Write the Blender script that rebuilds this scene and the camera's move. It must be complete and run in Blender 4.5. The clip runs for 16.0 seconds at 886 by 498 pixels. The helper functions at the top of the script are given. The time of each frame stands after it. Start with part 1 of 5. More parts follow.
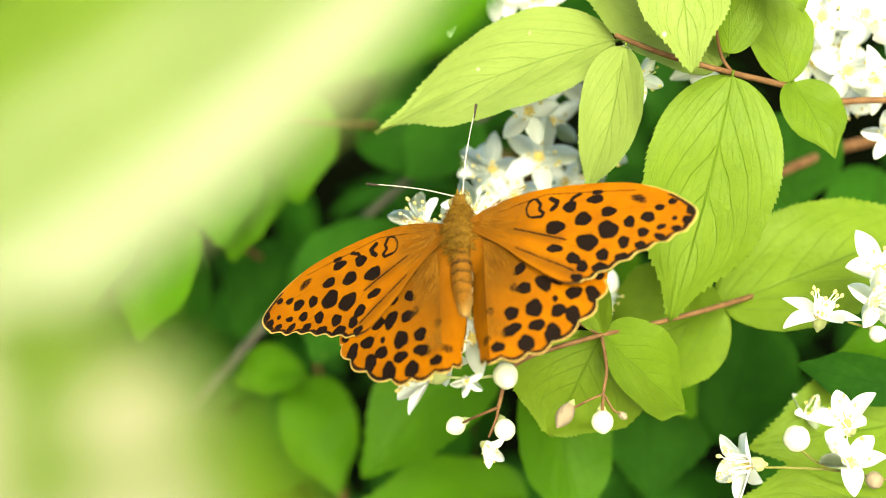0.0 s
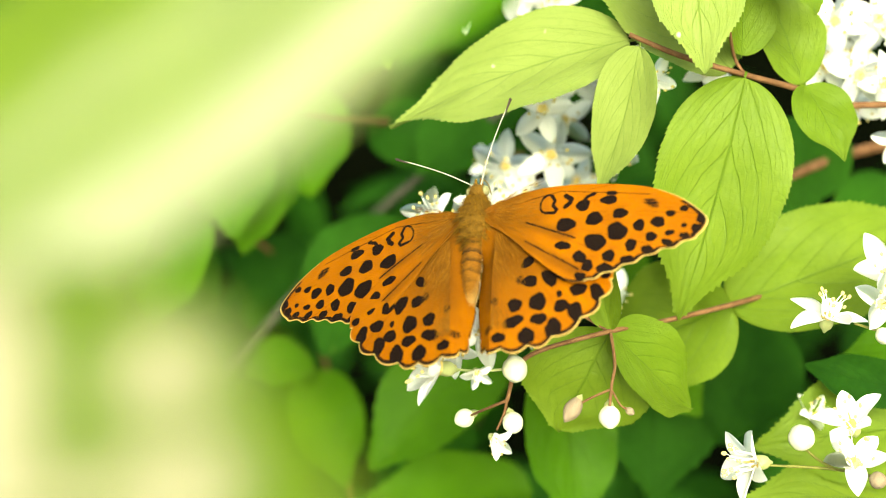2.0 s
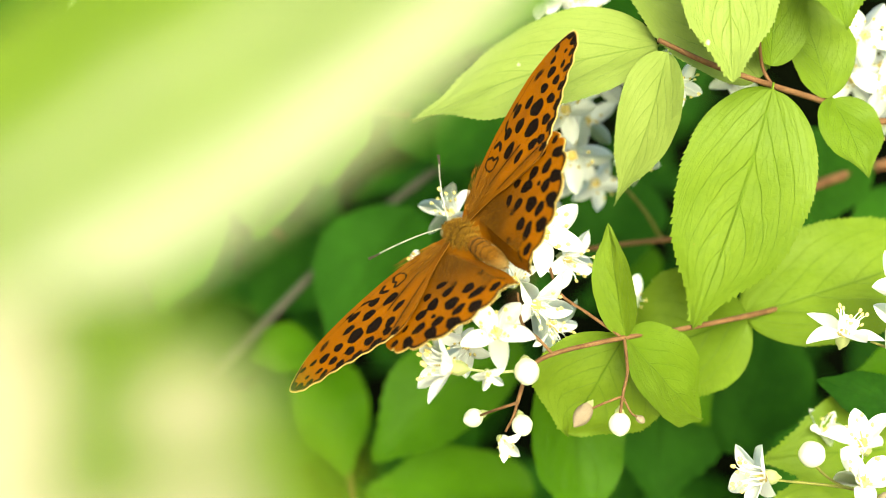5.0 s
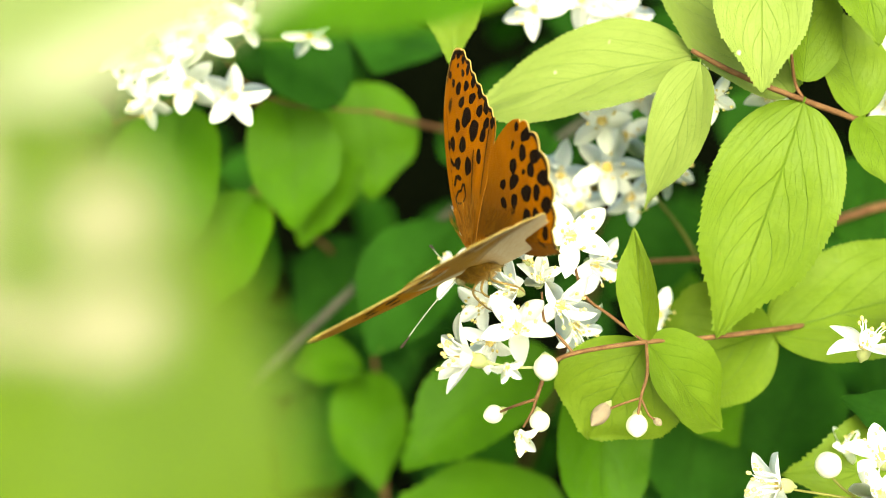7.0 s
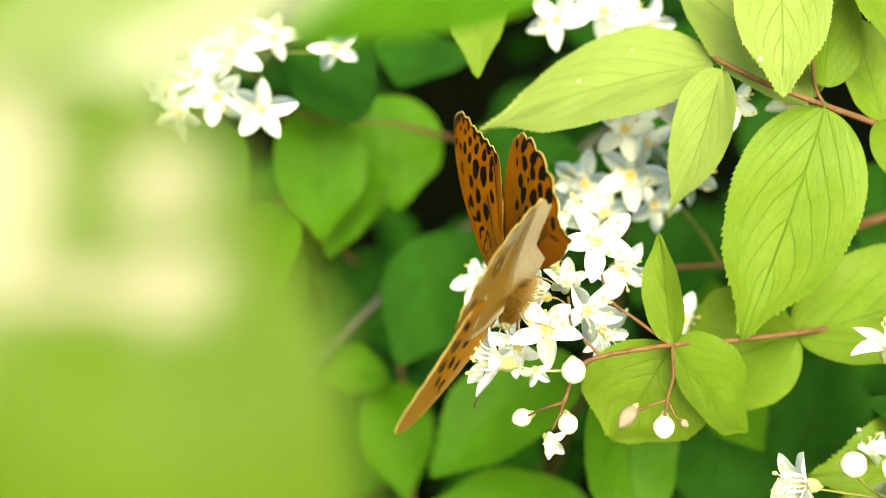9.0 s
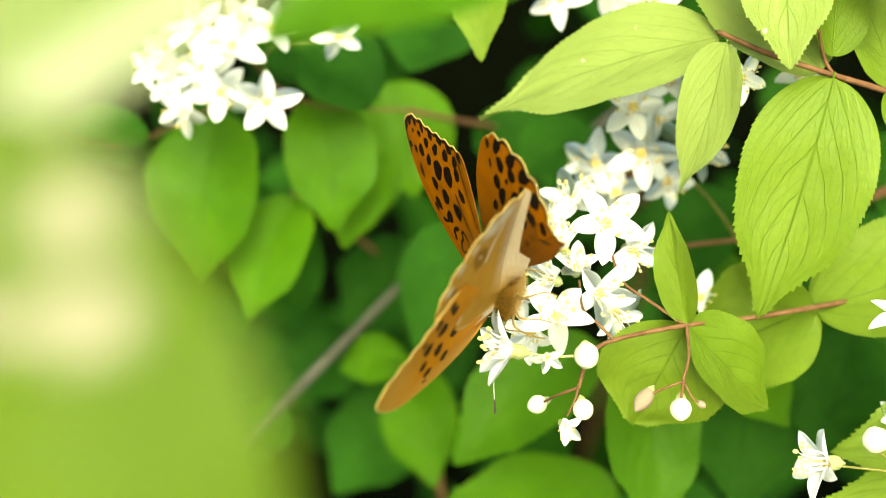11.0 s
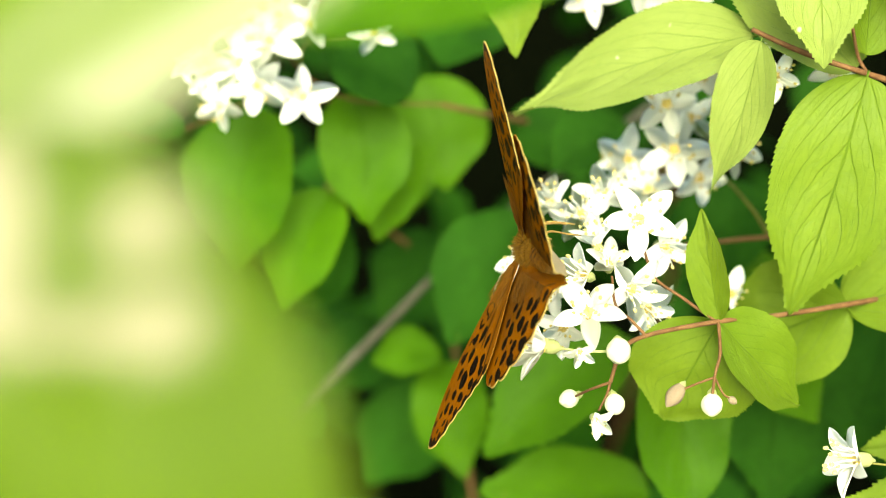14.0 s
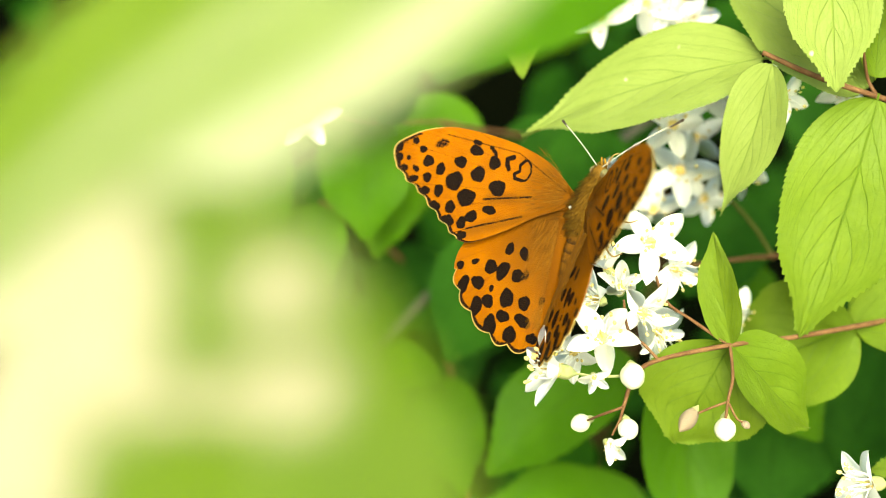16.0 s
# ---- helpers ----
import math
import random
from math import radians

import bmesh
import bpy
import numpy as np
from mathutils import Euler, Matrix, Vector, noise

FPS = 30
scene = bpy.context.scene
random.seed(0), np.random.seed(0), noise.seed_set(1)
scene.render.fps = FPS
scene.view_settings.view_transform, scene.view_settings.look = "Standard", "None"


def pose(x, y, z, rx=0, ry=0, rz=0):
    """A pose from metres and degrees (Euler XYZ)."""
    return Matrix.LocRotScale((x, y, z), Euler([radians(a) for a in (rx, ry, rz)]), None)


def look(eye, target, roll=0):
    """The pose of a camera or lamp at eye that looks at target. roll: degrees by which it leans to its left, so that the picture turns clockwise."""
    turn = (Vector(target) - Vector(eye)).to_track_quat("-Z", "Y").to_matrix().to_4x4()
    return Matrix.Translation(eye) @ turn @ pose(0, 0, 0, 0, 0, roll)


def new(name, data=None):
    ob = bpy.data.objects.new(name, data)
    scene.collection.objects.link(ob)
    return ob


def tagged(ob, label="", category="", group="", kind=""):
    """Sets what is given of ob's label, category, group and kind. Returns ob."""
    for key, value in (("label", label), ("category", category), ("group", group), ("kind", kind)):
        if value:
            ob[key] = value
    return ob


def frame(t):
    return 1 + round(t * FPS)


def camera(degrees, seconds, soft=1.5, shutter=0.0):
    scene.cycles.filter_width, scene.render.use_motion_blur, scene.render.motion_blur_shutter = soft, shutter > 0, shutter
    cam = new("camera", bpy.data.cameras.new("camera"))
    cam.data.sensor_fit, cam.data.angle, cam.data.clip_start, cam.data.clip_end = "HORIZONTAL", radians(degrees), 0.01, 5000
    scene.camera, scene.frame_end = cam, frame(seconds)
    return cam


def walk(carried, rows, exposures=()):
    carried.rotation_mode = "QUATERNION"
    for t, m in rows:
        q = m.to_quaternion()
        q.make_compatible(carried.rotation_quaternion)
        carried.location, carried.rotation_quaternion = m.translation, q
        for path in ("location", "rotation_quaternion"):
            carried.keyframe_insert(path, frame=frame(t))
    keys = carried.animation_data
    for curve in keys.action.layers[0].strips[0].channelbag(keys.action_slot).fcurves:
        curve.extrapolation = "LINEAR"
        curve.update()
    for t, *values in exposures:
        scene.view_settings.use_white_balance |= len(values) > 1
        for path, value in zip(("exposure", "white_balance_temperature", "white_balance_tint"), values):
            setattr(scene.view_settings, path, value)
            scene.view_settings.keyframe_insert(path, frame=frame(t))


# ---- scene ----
# ---- camera ----
cam = camera(32, 16.0, soft=0.9)
cam.data.dof.use_dof = True
cam.data.dof.focus_distance = 0.2320
cam.data.dof.aperture_fstop = 13
walk(cam, [
    (0, pose(-0.00297, -0.18330, 1.14056, 52.611, 2.814, -6.437)),
    (0.5, pose(-0.00132, -0.18357, 1.14069, 52.673, 2.789, -6.302)),
    (1, pose(-0.00117, -0.18521, 1.14108, 52.766, 2.729, -6.025)),
    (1.5, pose(-0.00368, -0.18632, 1.14053, 52.797, 2.363, -5.596)),
    (2, pose(-0.00439, -0.18595, 1.14100, 52.756, 1.989, -5.596)),
    (2.5, pose(-0.00457, -0.18394, 1.14314, 52.772, 1.402, -5.306)),
    (3, pose(-0.00369, -0.18084, 1.14219, 52.218, 0.735, -4.426)),
    (3.5, pose(-0.00466, -0.17792, 1.13891, 52.527, 0.652, -4.455)),
    (4, pose(-0.00649, -0.18311, 1.14070, 52.434, -0.282, -4.387)),
    (4.2, pose(-0.00793, -0.18327, 1.14155, 52.233, -0.386, -4.332)),
    (6.3, pose(-0.00036, -0.18640, 1.13730, 53.360, -0.038, -0.884)),
    (6.5, pose(-0.00014, -0.18915, 1.13597, 53.745, -0.476, -0.412)),
    (7, pose(0.00113, -0.19290, 1.13636, 54.466, -0.370, -0.025)),
    (7.5, pose(0.00081, -0.19516, 1.13699, 54.776, -0.053, -0.096)),
    (8, pose(0.00000, -0.19597, 1.13722, 54.999, 0.000, 0.000)),
    (8.5, pose(-0.00051, -0.19670, 1.13725, 55.287, 0.249, 0.137)),
    (9, pose(-0.00025, -0.19713, 1.13703, 55.164, 0.496, 0.214)),
    (9.5, pose(-0.00039, -0.19804, 1.13753, 55.133, 0.958, 0.102)),
    (9.7, pose(-0.00088, -0.19845, 1.13691, 55.112, 1.250, 0.124)),
    (11.8, pose(0.00634, -0.19179, 1.13645, 54.065, 4.000, 0.056)),
    (12, pose(0.00616, -0.19224, 1.13673, 54.075, 4.115, 0.267)),
    (12.5, pose(0.00603, -0.19324, 1.13654, 53.990, 4.325, 0.584)),
    (13, pose(0.00688, -0.19419, 1.13670, 53.937, 3.800, 1.004)),
    (13.5, pose(0.00497, -0.19550, 1.13839, 54.021, 3.785, 1.076)),
    (14, pose(0.00327, -0.19547, 1.13831, 54.098, 3.363, 1.103)),
    (14.5, pose(0.00317, -0.19597, 1.13823, 54.208, 3.053, 1.431)),
    (15, pose(-0.00028, -0.19513, 1.14069, 54.049, 3.237, 0.769)),
    (15.5, pose(-0.00058, -0.19570, 1.13941, 54.424, 2.892, 0.824)),
    (16, pose(-0.00337, -0.19240, 1.14064, 54.104, 2.759, 0.037)),
], exposures=[(0, 1.82, 7150, -12), (16, 1.82, 7150, -12)])

# ---- world and sun ----
world = bpy.data.worlds.new("sky")
scene.world = world
world.use_nodes = True
sky = world.node_tree.nodes.new("ShaderNodeTexSky")
sky.sky_type = 'NISHITA'
sky.sun_disc = False
sky.dust_density, sky.ozone_density, sky.air_density = 8.0, 0.0, 1.0
sky.sun_elevation = radians(50.0)
sky.sun_rotation = radians(175.0)
world.node_tree.links.new(sky.outputs[0], world.node_tree.nodes["Background"].inputs[0])
world.node_tree.nodes["Background"].inputs[1].default_value = 0.15
sun = new("sun", bpy.data.lights.new("sun", 'SUN'))
sun.data.energy, sun.data.angle, sun.data.color = 3.0, radians(40.0), (1.0, 0.96, 0.88)
sun.matrix_world = look((0.11, -1.28, 2.53), (0.0, 0.0, 1.0))

# ---- the shrub's own frame: u right, v up the view, w away, in millimetres, tilted 35 degrees down ----
TILT = radians(35)
AXES = Matrix(((1, 0, 0), (0, math.sin(TILT), math.cos(TILT)), (0, math.cos(TILT), -math.sin(TILT))))
CENTRE = Vector((0, 0, 1.0))


def spot(p):
    return CENTRE + AXES @ (Vector(p) / 1000)


def aim(d):
    return (AXES @ Vector(d)).normalized()


# ---- materials ----
def nodes_of(name):
    m = bpy.data.materials.new(name)
    m.use_nodes = True
    nt = m.node_tree
    return m, nt, nt.nodes["Principled BSDF"], nt.nodes["Material Output"]


def N(nt, kind, **kw):
    n = nt.nodes.new(kind)
    for k, v in kw.items():
        if k == "op":
            n.operation = v
        elif k == "blend":
            n.data_type, n.blend_type = 'RGBA', v
        elif k == "scale":
            n.inputs["Scale"].default_value = v
        elif k == "detail":
            n.inputs["Detail"].default_value = v
    return n


def L(nt, a, b):
    nt.links.new(a, b)


def math_node(nt, op, a, b=None):
    n = N(nt, "ShaderNodeMath", op=op)
    for i, v in enumerate((a, b)):
        if v is None:
            continue
        if isinstance(v, (int, float)):
            n.inputs[i].default_value = v
        else:
            L(nt, v, n.inputs[i])
    return n.outputs[0]


def ramp(nt, fac, stops):
    n = N(nt, "ShaderNodeValToRGB")
    e = n.color_ramp.elements
    while len(e) < len(stops):
        e.new(0.5)
    for i, (p, c) in enumerate(stops):
        e[i].position = p
        e[i].color = (*c, 1) if len(c) == 3 else c
    L(nt, fac, n.inputs[0])
    return n.outputs[0]


def mix(nt, fac, a, b, blend='MIX'):
    n = N(nt, "ShaderNodeMix", blend=blend)
    for sock, v in ((n.inputs["Factor"], fac), (n.inputs[6], a), (n.inputs[7], b)):
        if isinstance(v, (int, float)):
            sock.default_value = v
        elif isinstance(v, tuple):
            sock.default_value = (*v, 1)
        else:
            L(nt, v, sock)
    return n.outputs[2]


def noise_tex(nt, scale, detail=3.0, coord=None):
    n = N(nt, "ShaderNodeTexNoise", scale=scale, detail=detail)
    if coord is not None:
        L(nt, coord, n.inputs["Vector"])
    return n.outputs[0]


def leaf_material(name, base, dark, through_col, vein, gloss=0.42, spec=0.10, blotch=None, specks=False):
    """A thin leaf: UV x runs along the midrib, UV y across from -1 to 1."""
    m, nt, bsdf, out = nodes_of(name)
    tc = N(nt, "ShaderNodeTexCoord")
    sep = N(nt, "ShaderNodeSeparateXYZ")
    L(nt, tc.outputs["UV"], sep.inputs[0])
    s0, r = sep.outputs[0], math_node(nt, 'ABSOLUTE', sep.outputs[1])
    info = N(nt, "ShaderNodeObjectInfo")
    # veins wander a little
    s = math_node(nt, 'ADD', s0, math_node(nt, 'MULTIPLY', math_node(nt, 'SUBTRACT', noise_tex(nt, 170, 2, tc.outputs["Object"]), 0.5), 0.07))
    # side veins leave the midrib at an acute angle and bend towards the tip
    bend = math_node(nt, 'ADD', math_node(nt, 'MULTIPLY', r, 0.46), math_node(nt, 'MULTIPLY', math_node(nt, 'POWER', r, 3.0), 0.34))
    phase = math_node(nt, 'MULTIPLY', math_node(nt, 'SUBTRACT', s, bend), 5.5)
    d_side = math_node(nt, 'ABSOLUTE', math_node(nt, 'SUBTRACT', math_node(nt, 'FRACT', phase), 0.5))
    side = ramp(nt, d_side, [(0.0, (0.85, 0.85, 0.85)), (0.02, (0.4, 0.4, 0.4)), (0.045, (0, 0, 0))])
    side = math_node(nt, 'MULTIPLY', side, ramp(nt, r, [(0.0, (1, 1, 1)), (0.7, (0.8, 0.8, 0.8)), (0.98, (0.1, 0.1, 0.1))]))
    mid = ramp(nt, r, [(0.0, (0.9, 0.9, 0.9)), (0.012, (0.6, 0.6, 0.6)), (0.026, (0, 0, 0))])
    # cross veins between the side veins
    comb = N(nt, "ShaderNodeCombineXYZ")
    L(nt, math_node(nt, 'MULTIPLY', phase, 1.5), comb.inputs[0])
    L(nt, math_node(nt, 'MULTIPLY', sep.outputs[1], 7.0), comb.inputs[1])
    net = N(nt, "ShaderNodeTexVoronoi")
    net.feature = 'DISTANCE_TO_EDGE'
    net.inputs["Scale"].default_value = 1.0
    L(nt, comb.outputs[0], net.inputs["Vector"])
    cross = ramp(nt, net.outputs["Distance"], [(0.0, (1, 1, 1)), (0.07, (0, 0, 0))])
    net_2 = N(nt, "ShaderNodeTexVoronoi")
    net_2.feature = 'DISTANCE_TO_EDGE'
    net_2.inputs["Scale"].default_value = 1500
    L(nt, tc.outputs["Object"], net_2.inputs["Vector"])
    cell = ramp(nt, net_2.outputs["Distance"], [(0.0, (0, 0, 0)), (0.3, (1, 1, 1))])
    veins = math_node(nt, 'MAXIMUM', math_node(nt, 'MAXIMUM', side, mid), math_node(nt, 'MULTIPLY', cross, 0.20))
    big = noise_tex(nt, 75, 3, tc.outputs["Object"])
    small = noise_tex(nt, 900, 4, tc.outputs["Object"])
    tone = math_node(nt, 'ADD', math_node(nt, 'MULTIPLY', big, 0.8), math_node(nt, 'MULTIPLY', small, 0.2))
    tone = math_node(nt, 'ADD', tone, math_node(nt, 'MULTIPLY', math_node(nt, 'SUBTRACT', info.outputs["Random"], 0.5), 0.25))
    col = ramp(nt, tone, [(0.3, dark), (0.65, base)])
    if blotch:
        col = blotch(nt, tc, s, sep.outputs[1], col)
    elif specks:
        sp = ramp(nt, noise_tex(nt, 250, 1, tc.outputs["Object"]), [(0.725, (0, 0, 0)), (0.75, (1, 1, 1))])
        col = mix(nt, sp, col, (0.50, 0.52, 0.42))
    # brown nibbles and dots of wear
    spot_n = ramp(nt, noise_tex(nt, 420, 2, tc.outputs["Object"]), [(0.735, (0, 0, 0)), (0.78, (1, 1, 1))])
    col = mix(nt, math_node(nt, 'MULTIPLY', spot_n, 0.5), col, (0.20, 0.14, 0.03))
    col = mix(nt, math_node(nt, 'MULTIPLY', veins, 0.6), col, vein)
    L(nt, col, bsdf.inputs["Base Color"])
    bsdf.inputs["Roughness"].default_value = gloss
    bsdf.inputs["Specular IOR Level"].default_value = spec
    tr = N(nt, "ShaderNodeBsdfTranslucent")
    tcol = mix(nt, 1.0, col, through_col, 'MULTIPLY')
    L(nt, tcol, tr.inputs[0])
    ms = N(nt, "ShaderNodeMixShader")
    ms.inputs[0].default_value = 0.40
    L(nt, bsdf.outputs[0], ms.inputs[1])
    L(nt, tr.outputs[0], ms.inputs[2])
    L(nt, ms.outputs[0], out.inputs[0])
    bump = N(nt, "ShaderNodeBump")
    bump.inputs["Strength"].default_value = 0.55
    bump.inputs["Distance"].default_value = 0.00035
    hgt = math_node(nt, 'SUBTRACT', math_node(nt, 'ADD', math_node(nt, 'MULTIPLY', small, 0.5), math_node(nt, 'MULTIPLY', cell, 0.12)), veins)
    L(nt, hgt, bump.inputs["Height"])
    L(nt, bump.outputs[0], bsdf.inputs["Normal"])
    return m


def soft_box(nt, X, Y, cx, cy, hx, hy, soft):
    """1 inside a rounded box (millimetres on the blade), fading over soft."""
    dx = math_node(nt, 'MAXIMUM', math_node(nt, 'SUBTRACT', math_node(nt, 'ABSOLUTE', math_node(nt, 'SUBTRACT', X, cx)), hx), 0.0)
    dy = math_node(nt, 'MAXIMUM', math_node(nt, 'SUBTRACT', math_node(nt, 'ABSOLUTE', math_node(nt, 'SUBTRACT', Y, cy)), hy), 0.0)
    d = math_node(nt, 'SQRT', math_node(nt, 'ADD', math_node(nt, 'MULTIPLY', dx, dx), math_node(nt, 'MULTIPLY', dy, dy)))
    n = N(nt, "ShaderNodeMath", op='SUBTRACT')
    n.use_clamp = True
    n.inputs[0].default_value = 1.0
    L(nt, math_node(nt, 'DIVIDE', d, soft), n.inputs[1])
    return n.outputs[0]


def cream_blotches(nt, tc, s, r, col):
    """Cream patches on the blade: a broad stripe, a foot across and a round island."""
    sep = N(nt, "ShaderNodeSeparateXYZ")
    L(nt, tc.outputs["Object"], sep.inputs[0])
    X, Y = math_node(nt, 'MULTIPLY', sep.outputs[0], 1000.0), math_node(nt, 'MULTIPLY', sep.outputs[1], 1000.0)
    wob = noise_tex(nt, 260, 2, tc.outputs["Object"])
    X = math_node(nt, 'ADD', X, math_node(nt, 'MULTIPLY', math_node(nt, 'SUBTRACT', wob, 0.5), 4.0))
    Y = math_node(nt, 'ADD', Y, math_node(nt, 'MULTIPLY', math_node(nt, 'SUBTRACT', noise_tex(nt, 330, 2, tc.outputs["Object"]), 0.5), 4.0))
    m = soft_box(nt, X, Y, -4.4, 31.5, 1.9, 3.6, 2.2)
    for b in ((1.6, 27.9, 2.9, 0.35, 1.5), (3.8, 32.4, 0.4, 0.5, 2.0), (-7.5, 28.0, 1.5, 4.5, 2.2)):
        m = math_node(nt, 'MAXIMUM', m, soft_box(nt, X, Y, *b))
    return mix(nt, math_node(nt, 'MULTIPLY', m, 0.85), col, (0.297, 0.258, 0.190))


def cream_margin(nt, tc, s, r, col):
    """A broad cream margin along one side and a pale stripe beside the midrib."""
    n = noise_tex(nt, 90, 2.0, tc.outputs["Object"])
    rr = math_node(nt, 'ADD', r, math_node(nt, 'MULTIPLY', math_node(nt, 'SUBTRACT', n, 0.5), 0.5))
    m = ramp(nt, math_node(nt, 'ADD', math_node(nt, 'MULTIPLY', rr, 0.5), 0.5), [(0.30, (0, 0, 0)), (0.42, (0.40, 0.40, 0.40)), (0.58, (0.15, 0.15, 0.15)), (0.70, (0.45, 0.45, 0.45)), (0.80, (1, 1, 1)), (0.92, (0.9, 0.9, 0.9)), (1.0, (0.1, 0.1, 0.1))])
    return mix(nt, m, col, (0.292, 0.297, 0.189))


def plain_material(name, a, b, scale, rough=0.5, through_col=None, amount=0.35, bump_d=0.0003, sheen=0.0, spec=0.2):
    m, nt, bsdf, out = nodes_of(name)
    tc = N(nt, "ShaderNodeTexCoord")
    n = noise_tex(nt, scale, 4, tc.outputs["Object"])
    n2 = noise_tex(nt, scale * 7, 3, tc.outputs["Object"])
    f = math_node(nt, 'ADD', math_node(nt, 'MULTIPLY', n, 0.6), math_node(nt, 'MULTIPLY', n2, 0.4))
    col = ramp(nt, f, [(0.35, a), (0.65, b)])
    L(nt, col, bsdf.inputs["Base Color"])
    bsdf.inputs["Roughness"].default_value = rough
    bsdf.inputs["Sheen Weight"].default_value = sheen
    bsdf.inputs["Specular IOR Level"].default_value = spec
    bump = N(nt, "ShaderNodeBump")
    bump.inputs["Strength"].default_value = 0.6
    bump.inputs["Distance"].default_value = bump_d
    L(nt, n2, bump.inputs["Height"])
    L(nt, bump.outputs[0], bsdf.inputs["Normal"])
    if through_col:
        tr = N(nt, "ShaderNodeBsdfTranslucent")
        tr.inputs[0].default_value = (*through_col, 1)
        ms = N(nt, "ShaderNodeMixShader")
        ms.inputs[0].default_value = amount
        L(nt, bsdf.outputs[0], ms.inputs[1])
        L(nt, tr.outputs[0], ms.inputs[2])
        L(nt, ms.outputs[0], out.inputs[0])
    return m


LIME = leaf_material("young_leaf", (0.1204, 0.1763, 0.01548), (0.08428, 0.1359, 0.0086), (1.0, 1.0, 0.5), (0.050, 0.100, 0.006))
LIME_PALE = leaf_material("pale_young_leaf", (0.1823, 0.2305, 0.05332), (0.1419, 0.1909, 0.03096), (1.0, 1.0, 0.6), (0.080, 0.135, 0.012), specks=True)
GREEN = leaf_material("green_leaf", (0.056, 0.134, 0.004), (0.034, 0.092, 0.0025), (1.0, 1.0, 0.42), (0.026, 0.070, 0.003), spec=0.06)
# darker than GREEN: the shade inside the shrub is put into this leaf colour
SHADE_DARK = leaf_material("shade_darkened_leaf", (0.022, 0.074, 0.006), (0.009, 0.036, 0.003), (0.8, 1.0, 0.4), (0.010, 0.034, 0.003), gloss=0.6, spec=0.03)
FRONT_A = leaf_material("cream_blotched_leaf", (0.06708, 0.1101, 0.00344), (0.043, 0.07912, 0.00172), (1.0, 1.0, 0.5), (0.07, 0.12, 0.006), blotch=cream_blotches)
FRONT_B = leaf_material("cream_margined_leaf", (0.1075, 0.1591, 0.01548), (0.0645, 0.1075, 0.00688), (1.0, 1.0, 0.6), (0.09, 0.14, 0.01), blotch=cream_margin)
PETAL = plain_material("white_petal", (0.87, 0.87, 0.82), (0.90, 0.90, 0.87), 300, 0.6, (0.95, 0.95, 0.92), 0.62, 0.0001)
CREAM = plain_material("cream_bud", (0.36, 0.37, 0.22), (0.54, 0.54, 0.41), 420, 0.5, None, 0, 0.0001)
ANTHER = plain_material("yellow_anther", (0.52, 0.38, 0.08), (0.66, 0.56, 0.26), 900, 0.7)
DISC = plain_material("yellow_nectar_disc", (0.50, 0.34, 0.06), (0.66, 0.54, 0.22), 1500, 0.5)
CALYX = plain_material("calyx_green", (0.22, 0.25, 0.08), (0.32, 0.33, 0.15), 500, 0.6)
STEM = plain_material("reddish_stem", (0.0688, 0.03096, 0.01376), (0.129, 0.0688, 0.03096), 500, 0.6, spec=0.06)
STEM_GREEN = plain_material("green_stem", (0.0731, 0.0731, 0.01204), (0.1204, 0.1161, 0.0258), 350, 0.6)
TWIG = plain_material("grey_dead_twig", (0.0258, 0.02494, 0.0172), (0.05332, 0.0516, 0.03784), 200, 0.9, spec=0.05)
WITHERED = plain_material("withered_bud", (0.11, 0.065, 0.035), (0.28, 0.23, 0.16), 400, 0.7)
# near-black because the shrub's deep shade is put into the soil colour
SOIL = plain_material("shade_black_soil", (0.0006, 0.0009, 0.0004), (0.0015, 0.002, 0.0008), 30, 1.0, bump_d=0.01, spec=0.0)



# ---- mesh helpers ----
def part(name, me, material, parent, label=""):
    """One mesh object under a thing or a part. me: a bmesh or a mesh to share."""
    if isinstance(me, bmesh.types.BMesh):
        data = bpy.data.meshes.new(name)
        me.to_mesh(data)
        me.free()
        for p in data.polygons:
            p.use_smooth = True
        me = data
    if material is not None and not me.materials:
        me.materials.append(material)
    ob = new(name, me)
    ob.parent = parent
    if label:
        tagged(ob, label=label)
    return ob


def thing(name, p, label, category, group="", kind=""):
    ob = new(name)
    ob.empty_display_size = 0.005
    ob.matrix_world = Matrix.Translation(spot(p))
    return tagged(ob, label, category, group, kind)


def place(ob, m):
    """Set the world pose of a part that hangs under an unturned thing."""
    p = ob.parent
    base = Matrix.Identity(4)
    chain = []
    while p is not None:
        chain.append(p.matrix_basis.copy())
        p = p.parent
    for c in reversed(chain):
        base = base @ c
    ob.matrix_basis = base.inverted() @ m
    return ob


def smooth_line(pts, n):
    """Catmull-Rom through a few points."""
    pts = [Vector(p) for p in pts]
    ext = [2 * pts[0] - pts[1]] + pts + [2 * pts[-1] - pts[-2]]
    out = []
    for i in range(len(pts) - 1):
        a, b, c, d = ext[i:i + 4]
        for k in range(n):
            t = k / n
            out.append(0.5 * (2 * b + (c - a) * t + (2 * a - 5 * b + 4 * c - d) * t * t + (3 * b - a - 3 * c + d) * t ** 3))
    out.append(pts[-1])
    return out


